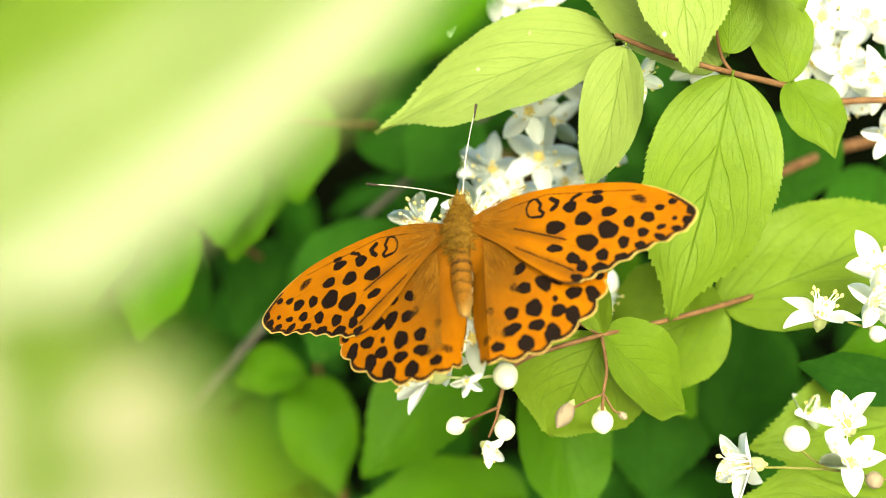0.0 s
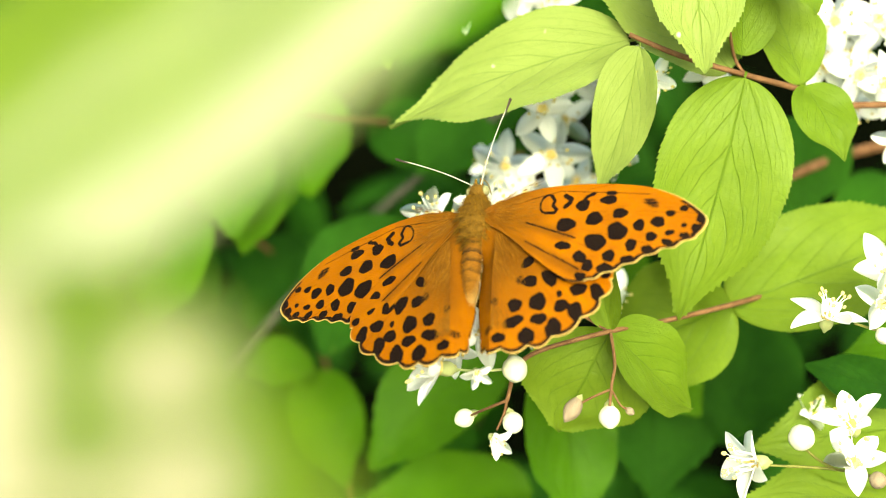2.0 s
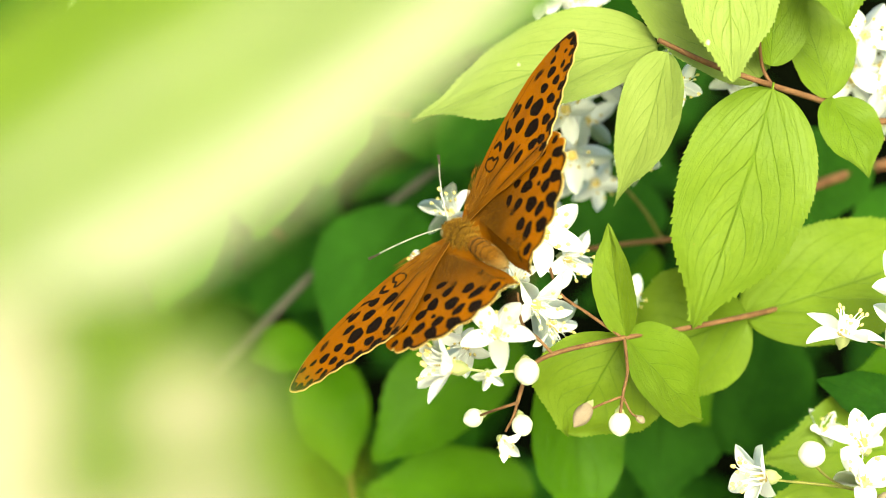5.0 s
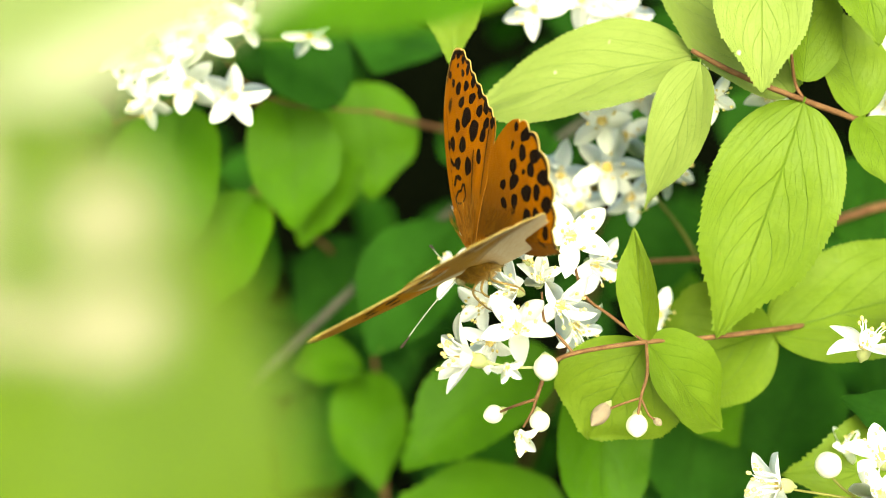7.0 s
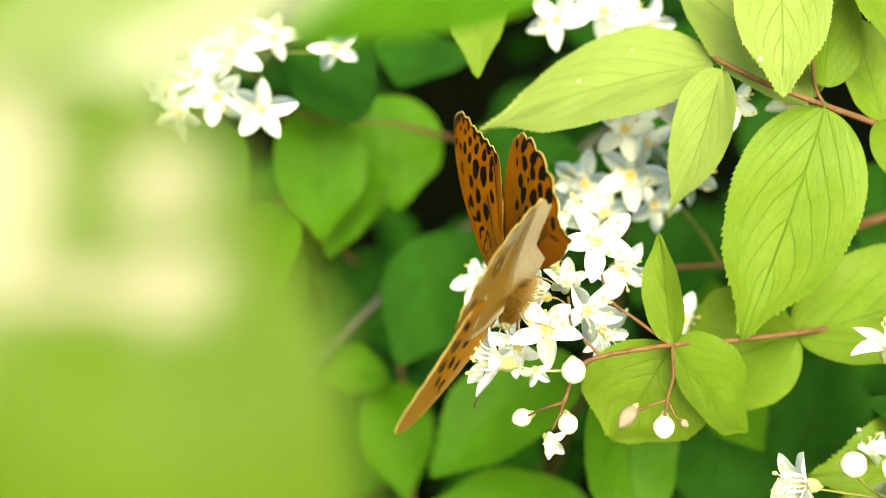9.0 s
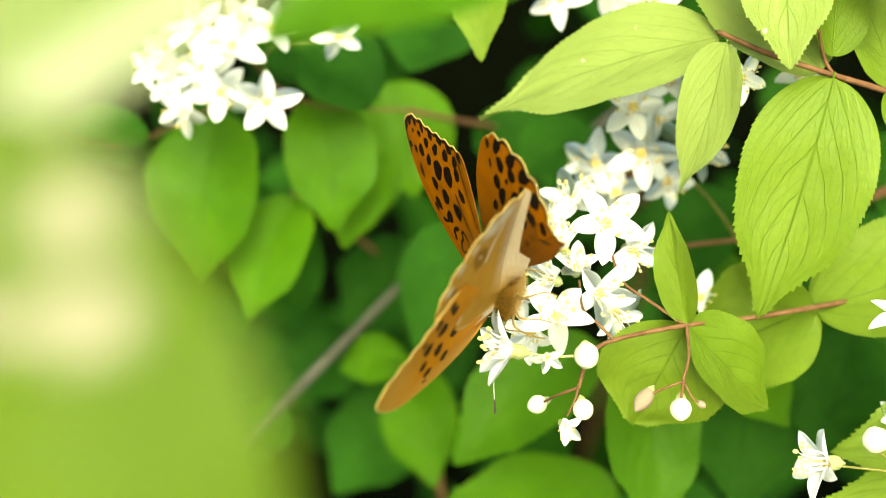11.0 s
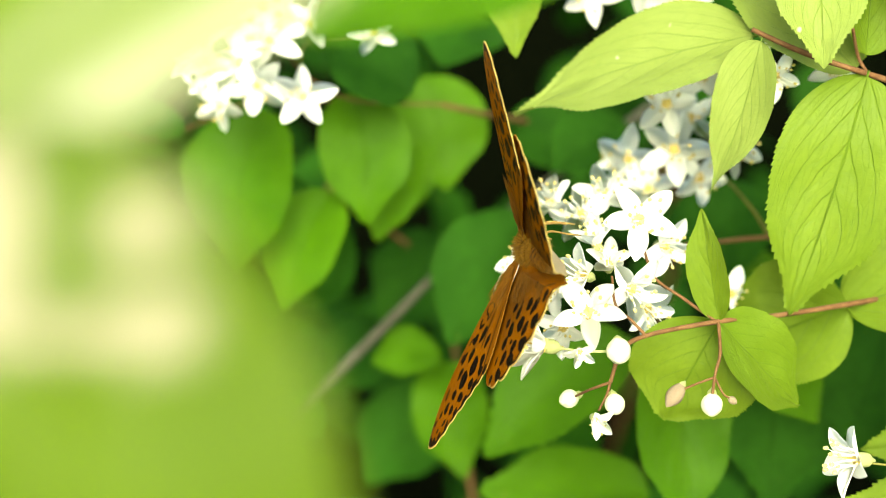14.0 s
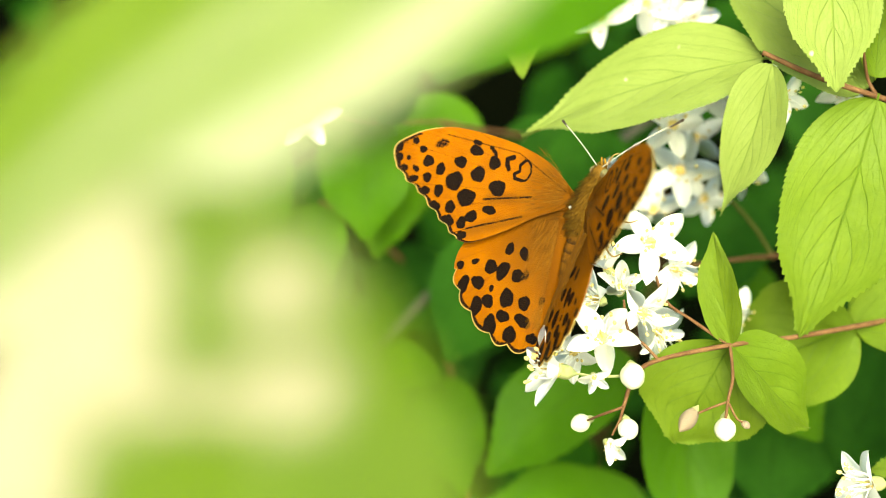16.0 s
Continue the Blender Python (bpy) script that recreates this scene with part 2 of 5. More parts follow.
def tube(bm, line, r0, r1, sides=8, swell=0.0):
    rings = []
    up = Vector((0.3, 0.2, 1.0))
    for i, p in enumerate(line):
        d = (line[min(i + 1, len(line) - 1)] - line[max(i - 1, 0)]).normalized()
        a = d.cross(up).normalized()
        b = d.cross(a)
        t = i / (len(line) - 1)
        r = r0 + (r1 - r0) * t + swell * (math.sin(9 * t) * 0.5 + math.sin(23 * t + 1)) * r0 * 0.2
        rings.append([bm.verts.new(p + (a * math.cos(q) + b * math.sin(q)) * r) for q in (2 * math.pi * k / sides for k in range(sides))])
    for x, y in zip(rings, rings[1:]):
        for k in range(sides):
            bm.faces.new((x[k], x[(k + 1) % sides], y[(k + 1) % sides], y[k]))
    bm.faces.new(rings[0][::-1])
    bm.faces.new(rings[-1])


def ball(bm, centre, rx, ry, rz, u=10, v=7):
    m = Matrix.Translation(centre) @ Matrix.Diagonal((rx, ry, rz, 1))
    bmesh.ops.create_uvsphere(bm, u_segments=u, v_segments=v, radius=1, matrix=m)


def stem(parent, pts, r0, r1, material=STEM, name="stem", label="", swell=0.12):
    bm = bmesh.new()
    o = parent.matrix_basis.translation
    tube(bm, [p - o for p in smooth_line([spot(p) for p in pts], 8)], 0.62 * r0 / 1000, 0.62 * r1 / 1000, 8, swell)
    return part(name, bm, material, parent, label)


# ---- leaves ----
def leaf_width(s, full, taper, blunt):
    """Half width along the blade, 0 to 1: broad below the middle, drawn out to a fine tip."""
    if blunt < 0.8:
        w = math.sin(math.pi * min(1.0, s ** full)) ** blunt if s < 1 else 0.0
        return w * (1 - taper * max(0.0, s - 0.62) / 0.38) + 0.012 * (1 - s)
    m = 0.5 ** (1 / full)
    a = 0.52
    b = a * (1 - m) / m
    w = (s / m) ** a * ((1 - s) / (1 - m)) ** b if s < 1 else 0.0
    q = min(1.0, max(0.0, (s - 0.66) / 0.30))
    return w * (1 - taper * q * q * (3 - 2 * q)) + 0.012 * (1 - s)


def leaf_mesh(length, width, droop, fold, wave, full, seed, ns=64, nr=7, teeth=26, taper=0.45, blunt=0.85):
    """A serrated, quilted leaf blade along +y, facing +z, with a short stalk. full: how blunt the outline is."""
    rnd = random.Random(seed)
    bm = bmesh.new()
    uv = bm.loops.layers.uv.new("UVMap")
    grid, st = [], []
    p1, p2, side_bend = rnd.uniform(0, 6), rnd.uniform(0, 6), rnd.uniform(-0.05, 0.05)
    size = [rnd.uniform(0.45, 1.25) for k in range(2 * teeth + 4)]
    nx = rnd.uniform(0, 50)
    for i in range(ns + 1):
        s = i / ns
        w = leaf_width(s, full, taper, blunt)
        row = []
        for j in range(-nr, nr + 1):
            r = j / nr
            k = s * teeth + (0.4 if j > 0 else 0.0)
            saw = (k % 1.0) * size[int(k) + (teeth if j > 0 else 0)] if abs(j) == nr and 0.05 < s < 0.97 else 0.0
            ww = width / 2 * w * (1 + 0.03 * noise.noise((s * 5, nx, j / nr)))
            x = r * ww + math.copysign(0.022 * width, r) * saw * (r != 0) + side_bend * length * math.sin(math.pi * s)
            y = length * s + 0.011 * length * saw
            a = abs(r)
            q = math.cos(2 * math.pi * 5.5 * (s - 0.46 * a - 0.34 * a ** 3))
            z = -droop * length * s * s + fold * ww * (math.sqrt(r * r + 0.06) - 0.245)
            z += 0.0036 * length * q * min(1.0, a * 2.5) * (1 - 0.5 * a) * min(1.0, 4 * w)
            z += wave * width * (math.sin(5 * s + p1) * r * 0.5 + 0.6 * math.sin(9 * s + p2) * r * r)
            z += 0.035 * width * noise.noise((4 * s, 1.6 * r, nx))
            row.append(bm.verts.new((x, y, z)))
            st.append((s, r))
        grid.append(row)
    bm.verts.index_update()
    for i in range(ns):
        for j in range(2 * nr):
            try:
                f = bm.faces.new((grid[i][j], grid[i][j + 1], grid[i + 1][j + 1], grid[i + 1][j]))
            except ValueError:
                continue
            for lp in f.loops:
                lp[uv].uv = st[lp.vert.index]
    # raised midrib below, running out into the stalk
    rib = [Vector((side_bend * length * math.sin(math.pi * k / 12), length * k / 12, -droop * length * (k / 12) ** 2 - 0.007 * length)) for k in (-0.3, 0, 1, 2, 3, 4, 5, 6, 7, 8, 9, 10, 11)]
    tube(bm, rib, 0.0055 * length, 0.002 * length, 6)
    return bm


leaf_seed = [0]


def leaf(parent, base, tip, width, face=(0.0, 0.45, -0.9), material=LIME, droop=0.12, fold=0.25, wave=0.05, full=0.85, fine=True, label="", name="leaf", taper=0.45, blunt=0.85):
    """A leaf from base to tip (shrub frame), its upper side turned towards face."""
    leaf_seed[0] += 1
    b, t = spot(base), spot(tip)
    chord = (t - b).length
    length = chord / math.sqrt(1 + droop * droop)
    kw = dict(ns=160, nr=10, teeth=40, taper=taper, blunt=blunt) if fine else dict(ns=48, nr=5, teeth=16, taper=taper, blunt=blunt)
    bm = leaf_mesh(length, width / 1000, droop, fold, wave, full, leaf_seed[0], **kw)
    ob = part(name, bm, material, parent, label)
    y = (t - b).normalized()
    n = aim(face)
    x = y.cross(n).normalized()
    z = x.cross(y)
    # lean back so that the drooping tip still lands on its place
    rot = Matrix((x, y, z)).transposed().to_4x4() @ Matrix.Rotation(math.atan(droop), 4, 'X')
    place(ob, Matrix.Translation(b) @ rot)
    return ob


# ---- flowers ----
def petal_mesh(seed):
    """An oblong petal of length 1 along +y: cupped, with a soft keel and a slightly crimped rim."""
    rnd = random.Random(seed)
    bm = bmesh.new()
    ns, nr, rows = 16, 5, []
    curl, cup, tw = rnd.uniform(-0.10, 0.24), rnd.uniform(0.25, 0.6), rnd.uniform(-0.25, 0.25)
    p1 = rnd.uniform(0, 6)
    for i in range(ns + 1):
        s = i / ns
        w = 0.245 * ((s / 0.5) ** 0.75 * ((1 - s) / 0.5) ** 0.75 + 0.36 * (1 - s) ** 2) if s < 1 else 0.012
        row = []
        for j in range(-nr, nr + 1):
            r = j / nr
            z = cup * w * r * r + 0.10 * s - curl * s * s - 0.02 * math.exp(-(r / 0.2) ** 2) * math.sin(math.pi * s)
            z += 0.020 * r * r * math.sin(9 * s + p1 + (2 if j > 0 else 0)) + tw * 0.35 * r * w * s
            row.append(bm.verts.new((w * r + tw * 0.16 * s * s, s, z)))
        rows.append(row)
    for a, b in zip(rows, rows[1:]):
        for j in range(2 * nr):
            bm.faces.new((a[j], a[j + 1], b[j + 1], b[j]))
    me = bpy.data.meshes.new("petal")
    bmesh.ops.solidify(bm, geom=bm.faces[:], thickness=0.012)
    bm.to_mesh(me)
    bm.free()
    for p in me.polygons:
        p.use_smooth = True
    me.materials.append(PETAL)
    return me


def stamen_mesh(seed):
    rnd = random.Random(seed)
    bm = bmesh.new()
    bend = rnd.uniform(-0.15, 0.15)
    line = [Vector((bend * (k / 6) ** 2, 0.05 * math.sin(k), 0.72 * k / 6)) for k in range(7)]
    tube(bm, line, 0.034, 0.014, 6)
    nf = len(bm.faces)
    ball(bm, line[-1] + Vector((0, 0, 0.03)), 0.055, 0.045, 0.07, 8, 6)
    bm.faces.ensure_lookup_table()
    for f in bm.faces[nf:]:
        f.material_index = 1
    me = bpy.data.meshes.new("stamen")
    bm.to_mesh(me)
    bm.free()
    for p in me.polygons:
        p.use_smooth = True
    me.materials.append(PETAL)
    me.materials.append(ANTHER)
    return me


def calyx_mesh():
    bm = bmesh.new()
    prof = [(0.03, -0.42), (0.07, -0.34), (0.15, -0.26), (0.18, -0.14), (0.17, -0.02), (0.12, 0.03), (0.0, 0.045)]
    rings = []
    for r, z in prof:
        rings.append([bm.verts.new((r * math.cos(q) + 0.001, r * math.sin(q), z)) for q in (2 * math.pi * k / 10 for k in range(10))])
    for a, b in zip(rings, rings[1:]):
        for k in range(10):
            bm.faces.new((a[k], a[(k + 1) % 10], b[(k + 1) % 10], b[k]))
    me = bpy.data.meshes.new("calyx")
    bm.to_mesh(me)
    bm.free()
    for p in me.polygons:
        p.use_smooth = True
    me.materials.append(CALYX)
    return me


def disc_mesh():
    """The lobed nectar disc with the style in its middle."""
    bm = bmesh.new()
    ball(bm, (0, 0, 0.05), 0.17, 0.17, 0.075, 20, 8)
    for v in bm.verts:
        a = math.atan2(v.co.y, v.co.x)
        v.co.x *= 1 + 0.12 * math.cos(5 * a)
        v.co.y *= 1 + 0.12 * math.cos(5 * a)
    tube(bm, [Vector((0.01 * k, 0, 0.08 + 0.09 * k)) for k in range(5)], 0.028, 0.02, 6)
    me = bpy.data.meshes.new("disc")
    bm.to_mesh(me)
    bm.free()
    for p in me.polygons:
        p.use_smooth = True
    me.materials.append(DISC)
    return me


PETALS = [petal_mesh(k) for k in range(9)]
STAMENS = [stamen_mesh(20 + k) for k in range(4)]
CALYX_ME = calyx_mesh()
DISC_ME = disc_mesh()
flower_rnd = random.Random(5)


def flower(parent, p, face, size, open_=0.15, spin=None, stamens=9, label="", spread=0.45):
    """A five-petalled flower of that span in millimetres; open_ lifts the petals (radians, 0 is flat)."""
    r = flower_rnd
    ob = new("flower", CALYX_ME)
    ob.parent = parent
    if label:
        tagged(ob, label=label)
    q = aim(face).to_track_quat('Z', 'Y').to_matrix().to_4x4()
    spin = r.uniform(0, 6.3) if spin is None else spin
    m = Matrix.Translation(spot(p)) @ q @ Matrix.Rotation(spin, 4, 'Z') @ Matrix.Scale(size / 2000, 4)
    place(ob, m)
    di = new("disc", DISC_ME)
    di.parent = ob
    for k in range(5):
        pe = new("petal", PETALS[r.randrange(9)])
        pe.parent = ob
        pe.matrix_basis = Matrix.Rotation(2 * math.pi * k / 5 + r.uniform(-0.12, 0.12), 4, 'Z') @ Matrix.Translation((0, 0.06, 0)) @ Matrix.Rotation(open_ + r.uniform(-0.18, 0.24), 4, 'X') @ Matrix.Scale(r.uniform(0.88, 1.06), 4)
    for k in range(stamens):
        st = new("stamen", STAMENS[r.randrange(4)])
        st.parent = ob
        st.matrix_basis = Matrix.Rotation(2 * math.pi * k / stamens, 4, 'Z') @ Matrix.Translation((0, 0.09, 0.02)) @ Matrix.Rotation(-spread + r.uniform(-0.15, 0.15), 4, 'X') @ Matrix.Scale(r.uniform(0.75, 1.05), 4)
    return ob


def bud(parent, p, face, size, material=CREAM, label="round white bud", long_=1.1):
    """A closed bud with the seams of its folded petals and a calyx."""
    bm = bmesh.new()
    ball(bm, (0, 0, 0), 0.5, 0.5, 0.5 * long_, 20, 12)
    for v in bm.verts:
        a = math.atan2(v.co.y, v.co.x)
        k = (1 - 0.09 * abs(math.cos(2.5 * a)) ** 8 * (0.4 + abs(v.co.z))) * (1 - 0.22 * max(0.0, v.co.z) ** 2 * 4)
        v.co.x *= k
        v.co.y *= k
    ob = part("bud", bm, material, parent, label)
    q = aim(face).to_track_quat('Z', 'Y').to_matrix().to_4x4()
    place(ob, Matrix.Translation(spot(p)) @ q @ Matrix.Scale(size / 1000, 4))
    c = new("calyx", CALYX_ME)
    c.parent = ob
    c.matrix_basis = Matrix.Translation((0, 0, -0.33 * long_)) @ Matrix.Scale(1.3, 4)
    return ob


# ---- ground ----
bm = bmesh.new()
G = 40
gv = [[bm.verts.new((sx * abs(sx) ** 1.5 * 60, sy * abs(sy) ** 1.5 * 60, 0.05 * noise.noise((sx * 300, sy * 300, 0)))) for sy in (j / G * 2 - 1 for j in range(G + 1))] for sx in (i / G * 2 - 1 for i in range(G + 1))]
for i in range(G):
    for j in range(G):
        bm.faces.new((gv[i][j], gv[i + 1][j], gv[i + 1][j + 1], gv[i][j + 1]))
tagged(part("ground", bm, SOIL, None), "soil under the shrub, blackened in colour for deep shade", "ground", kind="structure")

def cane(parent, pts, foot, r0=1.0, r1=3.0):
    """A woody cane from the branch's outer end (shrub frame) down to its foot on the ground."""
    bm = bmesh.new()
    o = parent.matrix_basis.translation
    tube(bm, [p - o for p in smooth_line([spot(p) for p in pts] + [Vector((foot[0] * 0.8, foot[1] * 0.9, 0.45)), Vector((foot[0], foot[1], -0.02))], 10)], r0 / 1000, r1 / 1000, 10, 0.15)
    return part("cane", bm, STEM, parent, "woody brown cane")


# ---- branch over the butterfly, with the large clear leaves ----
upper = thing("flowering_branch", (93.5, 15.1, 18.0), "reddish branch with large lime-green serrated leaves above the butterfly", "branch", "shrub branches")
cane(upper, [(99.9, 13.6, 19.9), (110, 40, 40), (190, 10, 90)], (0.26, 0.30), 0.7)
stem(upper, [(99.9, 13.6, 19.9), (85.2, 15.9, 13.7), (75.6, 16.7, 11.9), (68.8, 19.4, 10.0), (58.3, 22.3, 4.8), (48.3, 25.7, 2.4), (40.3, 29.7, 2.4)], 1.0, 0.65)
stem(upper, [(58.3, 22.3, 4.8), (56.9, 25.1, 4.8), (55.2, 29.0, 0.0)], 0.5, 0.4, name="side_stem")
leaf(upper, (41.0, 29.3, 6.6), (3.1, 19.1, 20.7), 17, (0.0, 0.55, -0.8), LIME_PALE, label="pale lime leaf with white specks", full=0.72, taper=0.62)
leaf(upper, (41.2, 27.6, 0.0), (33.6, 4.6, 7.2), 9.8, (-0.3, 0.4, -0.9), LIME_PALE, fold=0.35, taper=0.62, full=0.62)
leaf(upper, (57.7, 21.7, 2.4), (45.3, -15.2, 7.2), 20, (0.05, 0.45, -0.9), LIME, full=0.72, label="broad lime leaf with deep veins")
leaf(upper, (69.4, 20.2, 10.0), (73.0, 7.4, 4.5), 10, (0.1, 0.4, -0.9), LIME, full=0.7)
leaf(upper, (68.8, 20.3, 10.3), (64.4, 37.2, 14.4), 13, (0.2, 0.5, -0.8), LIME, full=1.0, taper=0.2)
leaf(upper, (50.0, 49.5, -1.5), (49.3, 22.2, -6.7), 14.5, (-0.1, 0.5, -0.9), LIME_PALE, fold=0.3)
leaf(upper, (57.5, 23.6, 9.8), (34.1, 46.7, 15.2), 21, (0.1, 0.6, -0.8), LIME_PALE, full=0.8)
leaf(upper, (58.5, 25.4, 6.3), (61.3, 43.4, 6.4), 10.5, (0.4, 0.5, -0.75), LIME, fold=0.35)
leaf(upper, (63.3, 48.6, 0.8), (67.4, 29.8, -4.2), 13, (0.1, 0.4, -0.9), LIME)

# ---- branch that carries the cluster the butterfly feeds on ----
low = thing("flowering_branch", (76.8, -13.1, 28.7), "thin reddish branch with white flower cluster under the butterfly", "branch", "shrub branches")
cane(low, [(83.4, -11.9, 33.5), (110, -10, 60), (190, -40, 100)], (0.28, 0.34), 0.6)
stem(low, [(83.4, -11.9, 33.5), (67.0, -13.4, 23.9), (56.0, -14.1, 14.4), (43.8, -15.0, 7.2), (33.3, -15.2, 0.0), (22.0, -16.6, -4.8), (17.9, -18.6, -7.2), (16.0, -23.3, -7.2)], 0.8, 0.5)
stem(low, [(33.3, -15.2, 0.0), (32.8, -19.6, -4.8), (31.7, -22.4, -7.2), (31.1, -25.8, -7.2)], 0.45, 0.35, name="side_stem")
stem(low, [(31.7, -23.0, -7.2), (28.9, -23.9, -7.2), (26.1, -25.0, -7.2)], 0.3, 0.3, name="side_stem")
stem(low, [(31.7, -23.3, -7.2), (32.8, -25.6, -7.2), (34.1, -26.4, -7.2)], 0.3, 0.25, name="side_stem")
stem(low, [(16.0, -23.3, -7.2), (12.9, -24.6, -4.8), (10.6, -26.2, 0.0)], 0.4, 0.3, name="side_stem")
stem(low, [(16.0, -23.3, -7.2), (15.4, -25.2, -7.2), (14.1, -27.5, -7.2)], 0.4, 0.3, name="side_stem")
stem(low, [(17.9, -18.6, -7.2), (12.5, -18.4, -8.8), (7.7, -17.4, -11.0)], 0.35, 0.3, CALYX, name="side_stem")
bud(low, (31.0, -27.2, -7.2), (-0.1, -0.8, -0.5), 3.3)
bud(low, (16.5, -26.5, -8.4), (0.1, -0.7, -0.7), 3.1)
bud(low, (9.9, -26.4, 0.0), (-0.9, -0.3, -0.3), 2.9)
bud(low, (17.2, -18.4, -10.8), (0.0, -0.6, -0.8), 3.7, long_=1.25)
bud(low, (25.5, -25.6, -7.2), (-0.6, -0.7, -0.3), 2.6, WITHERED, "shrivelled brown bud", 1.7)
bud(low, (34.1, -26.6, -7.2), (0.6, -0.5, -0.5), 1.2, WITHERED, "tiny dry bud", 1.3)
leaf(low, (33.3, -15.0, 0.0), (31.0, 2.3, -2.4), 6.5, (-0.5, 0.3, -0.8), LIME, fold=0.5)
leaf(low, (33.4, -15.1, 0.0), (46.6, -29.4, 8.0), 14, (0.25, 0.5, -0.8), LIME, fold=0.4, full=0.85, label="leaf with a browned tip")
leaf(low, (34.0, -15.6, 4.2), (25.6, -31.4, 10.0), 20, (0.25, 0.4, -0.85), LIME, full=0.95, taper=0.4)
leaf(low, (57.1, -14.5, 19.1), (36.8, -24.4, 28.7), 22, (0.0, 0.45, -0.88), LIME, full=0.75)
leaf(low, (56.5, -14.7, 18.9), (97.9, -4.6, 26.5), 22, (0.0, 0.55, -0.8), LIME, full=0.75)
leaf(low, (32.9, -21.1, 49.2), (31.7, -55.8, 43.7), 18, (0.2, 0.3, -0.9), GREEN)
for p, face, size, lift in (
        ((21.7, 0.9, 2.0), (0.30, 0.15, -0.9), 12.5, 0.12), ((20.0, -9.7, 1.0), (0.45, -0.25, -0.85), 12, 0.2),
        ((13.1, -12.7, -10.3), (-0.15, 0.45, -0.85), 12, 0.1), ((15.1, -2.7, 1.0), (-0.2, 0.85, -0.4), 10, 0.55),
        ((13.1, -7.3, -3.0), (-0.65, 0.3, -0.6), 10, 0.5), ((16.9, -6.0, 0.5), (0.1, 0.6, -0.7), 9, 0.5),
        ((13.7, 2.1, 16.0), (-0.3, 0.4, -0.85), 11, 0.12), ((9.0, 4.1, 20.0), (-0.5, 0.5, -0.7), 11, 0.2),
        ((26.2, -3.5, 10.0), (0.6, -0.2, -0.8), 11, 0.15), ((23.0, -13.2, 8.0), (0.5, -0.6, -0.7), 11, 0.2),
        ((4.5, -5.6, 19.2), (-0.7, 0.3, -0.6), 11, 0.15), ((8.6, -10.0, 10.1), (-0.6, -0.1, -0.8), 10, 0.25),
        ((17.4, 4.6, 18.0), (0.1, 0.6, -0.8), 12, 0.12), ((9.6, -15.4, 2.1), (-0.4, -0.3, -0.9), 10, 0.3)):
    flower(low, p, face, size, lift, stamens=11)
stem(low, [(21.6, -16.5, -5.0), (19.6, -14.2, -5.0), (17.4, -11.9, -4.5), (17.1, -7.6, -2.0)], 0.42, 0.32, name="side_stem")
stem(low, [(33.3, -15.4, 0.0), (28.0, -11.4, 1.0), (23.9, -8.1, 2.0), (22.4, -3.2, 3.0)], 0.45, 0.35, name="side_stem")
flower(low, (11.4, -18.0, -13.0), (0.1, -0.4, -0.9), 5.5, 0.5, stamens=5, label="small greenish flower losing its petals")
flower(low, (6.5, -17.1, -11.5), (-1.0, 0.25, -0.3), 13, 0.5, stamens=12, label="white flower seen from the side with long stamens", spread=0.3)
flower(low, (13.4, -28.6, -8.2), (0.3, -0.4, -0.8), 6.5, 0.75, stamens=6, label="half-open white flower")

# ---- cluster behind the upper leaf ----
mid = thing("flowering_branch", (48.7, 4.7, 53.2), "branch with white flower cluster behind the clear leaves", "branch", "shrub branches")
cane(mid, [(56.5, -3.1, 58.3), (110, 10, 80), (190, 0, 120)], (0.30, 0.38), 0.6)
stem(mid, [(51.1, -3.9, 58.0), (46.5, 2.7, 53.1), (40.0, 9.2, 48.0), (32.4, 13.4, 40.5)], 0.6, 0.4, STEM_GREEN)
stem(mid, [(56.5, -3.1, 58.3), (45.1, -3.5, 52.9), (32.0, -4.3, 47.4)], 0.8, 0.6, STEM, name="side_stem")
for p, face, size in (
        ((30.7, 12.9, 32.8), (0.0, 0.0, -1.0), 13), ((29.3, 20.5, 28.1), (-0.2, 0.2, -1.0), 12),
        ((23.3, 11.7, 37.2), (-0.5, 0.0, -0.9), 12), ((36.1, 25.1, 33.3), (-0.1, 0.4, -0.9), 13),
        ((40.3, 12.9, 31.0), (0.6, 0.0, -0.8), 12), ((38.7, 28.6, 31.1), (0.0, 0.4, -0.9), 12),
        ((45.2, 23.3, 12.2), (0.4, -0.2, -0.9), 9), ((34.6, 28.3, 40.5), (-0.2, 0.5, -0.8), 12),
        ((43.8, 26.0, 21.8), (-0.2, 0.2, -0.9), 9), ((56.2, 24.0, 22.4), (0.2, 0.3, -0.9), 9),
        ((22.6, 12.4, 55.7), (-0.6, 0.2, -0.8), 9), ((39.5, -12.6, 30.5), (0.0, 0.2, -1.0), 10),
        ((26.3, 6.3, 37.3), (0.0, 0.2, -1.0), 11), ((34.7, 18.7, 40.3), (-0.1, 0.3, -0.9), 12), ((36.0, 8.0, 42.6), (0.3, -0.1, -0.9), 11), ((28.8, 27.5, 45.0), (-0.3, 0.4, -0.9), 11)):
    flower(mid, p, face, size, 0.1)

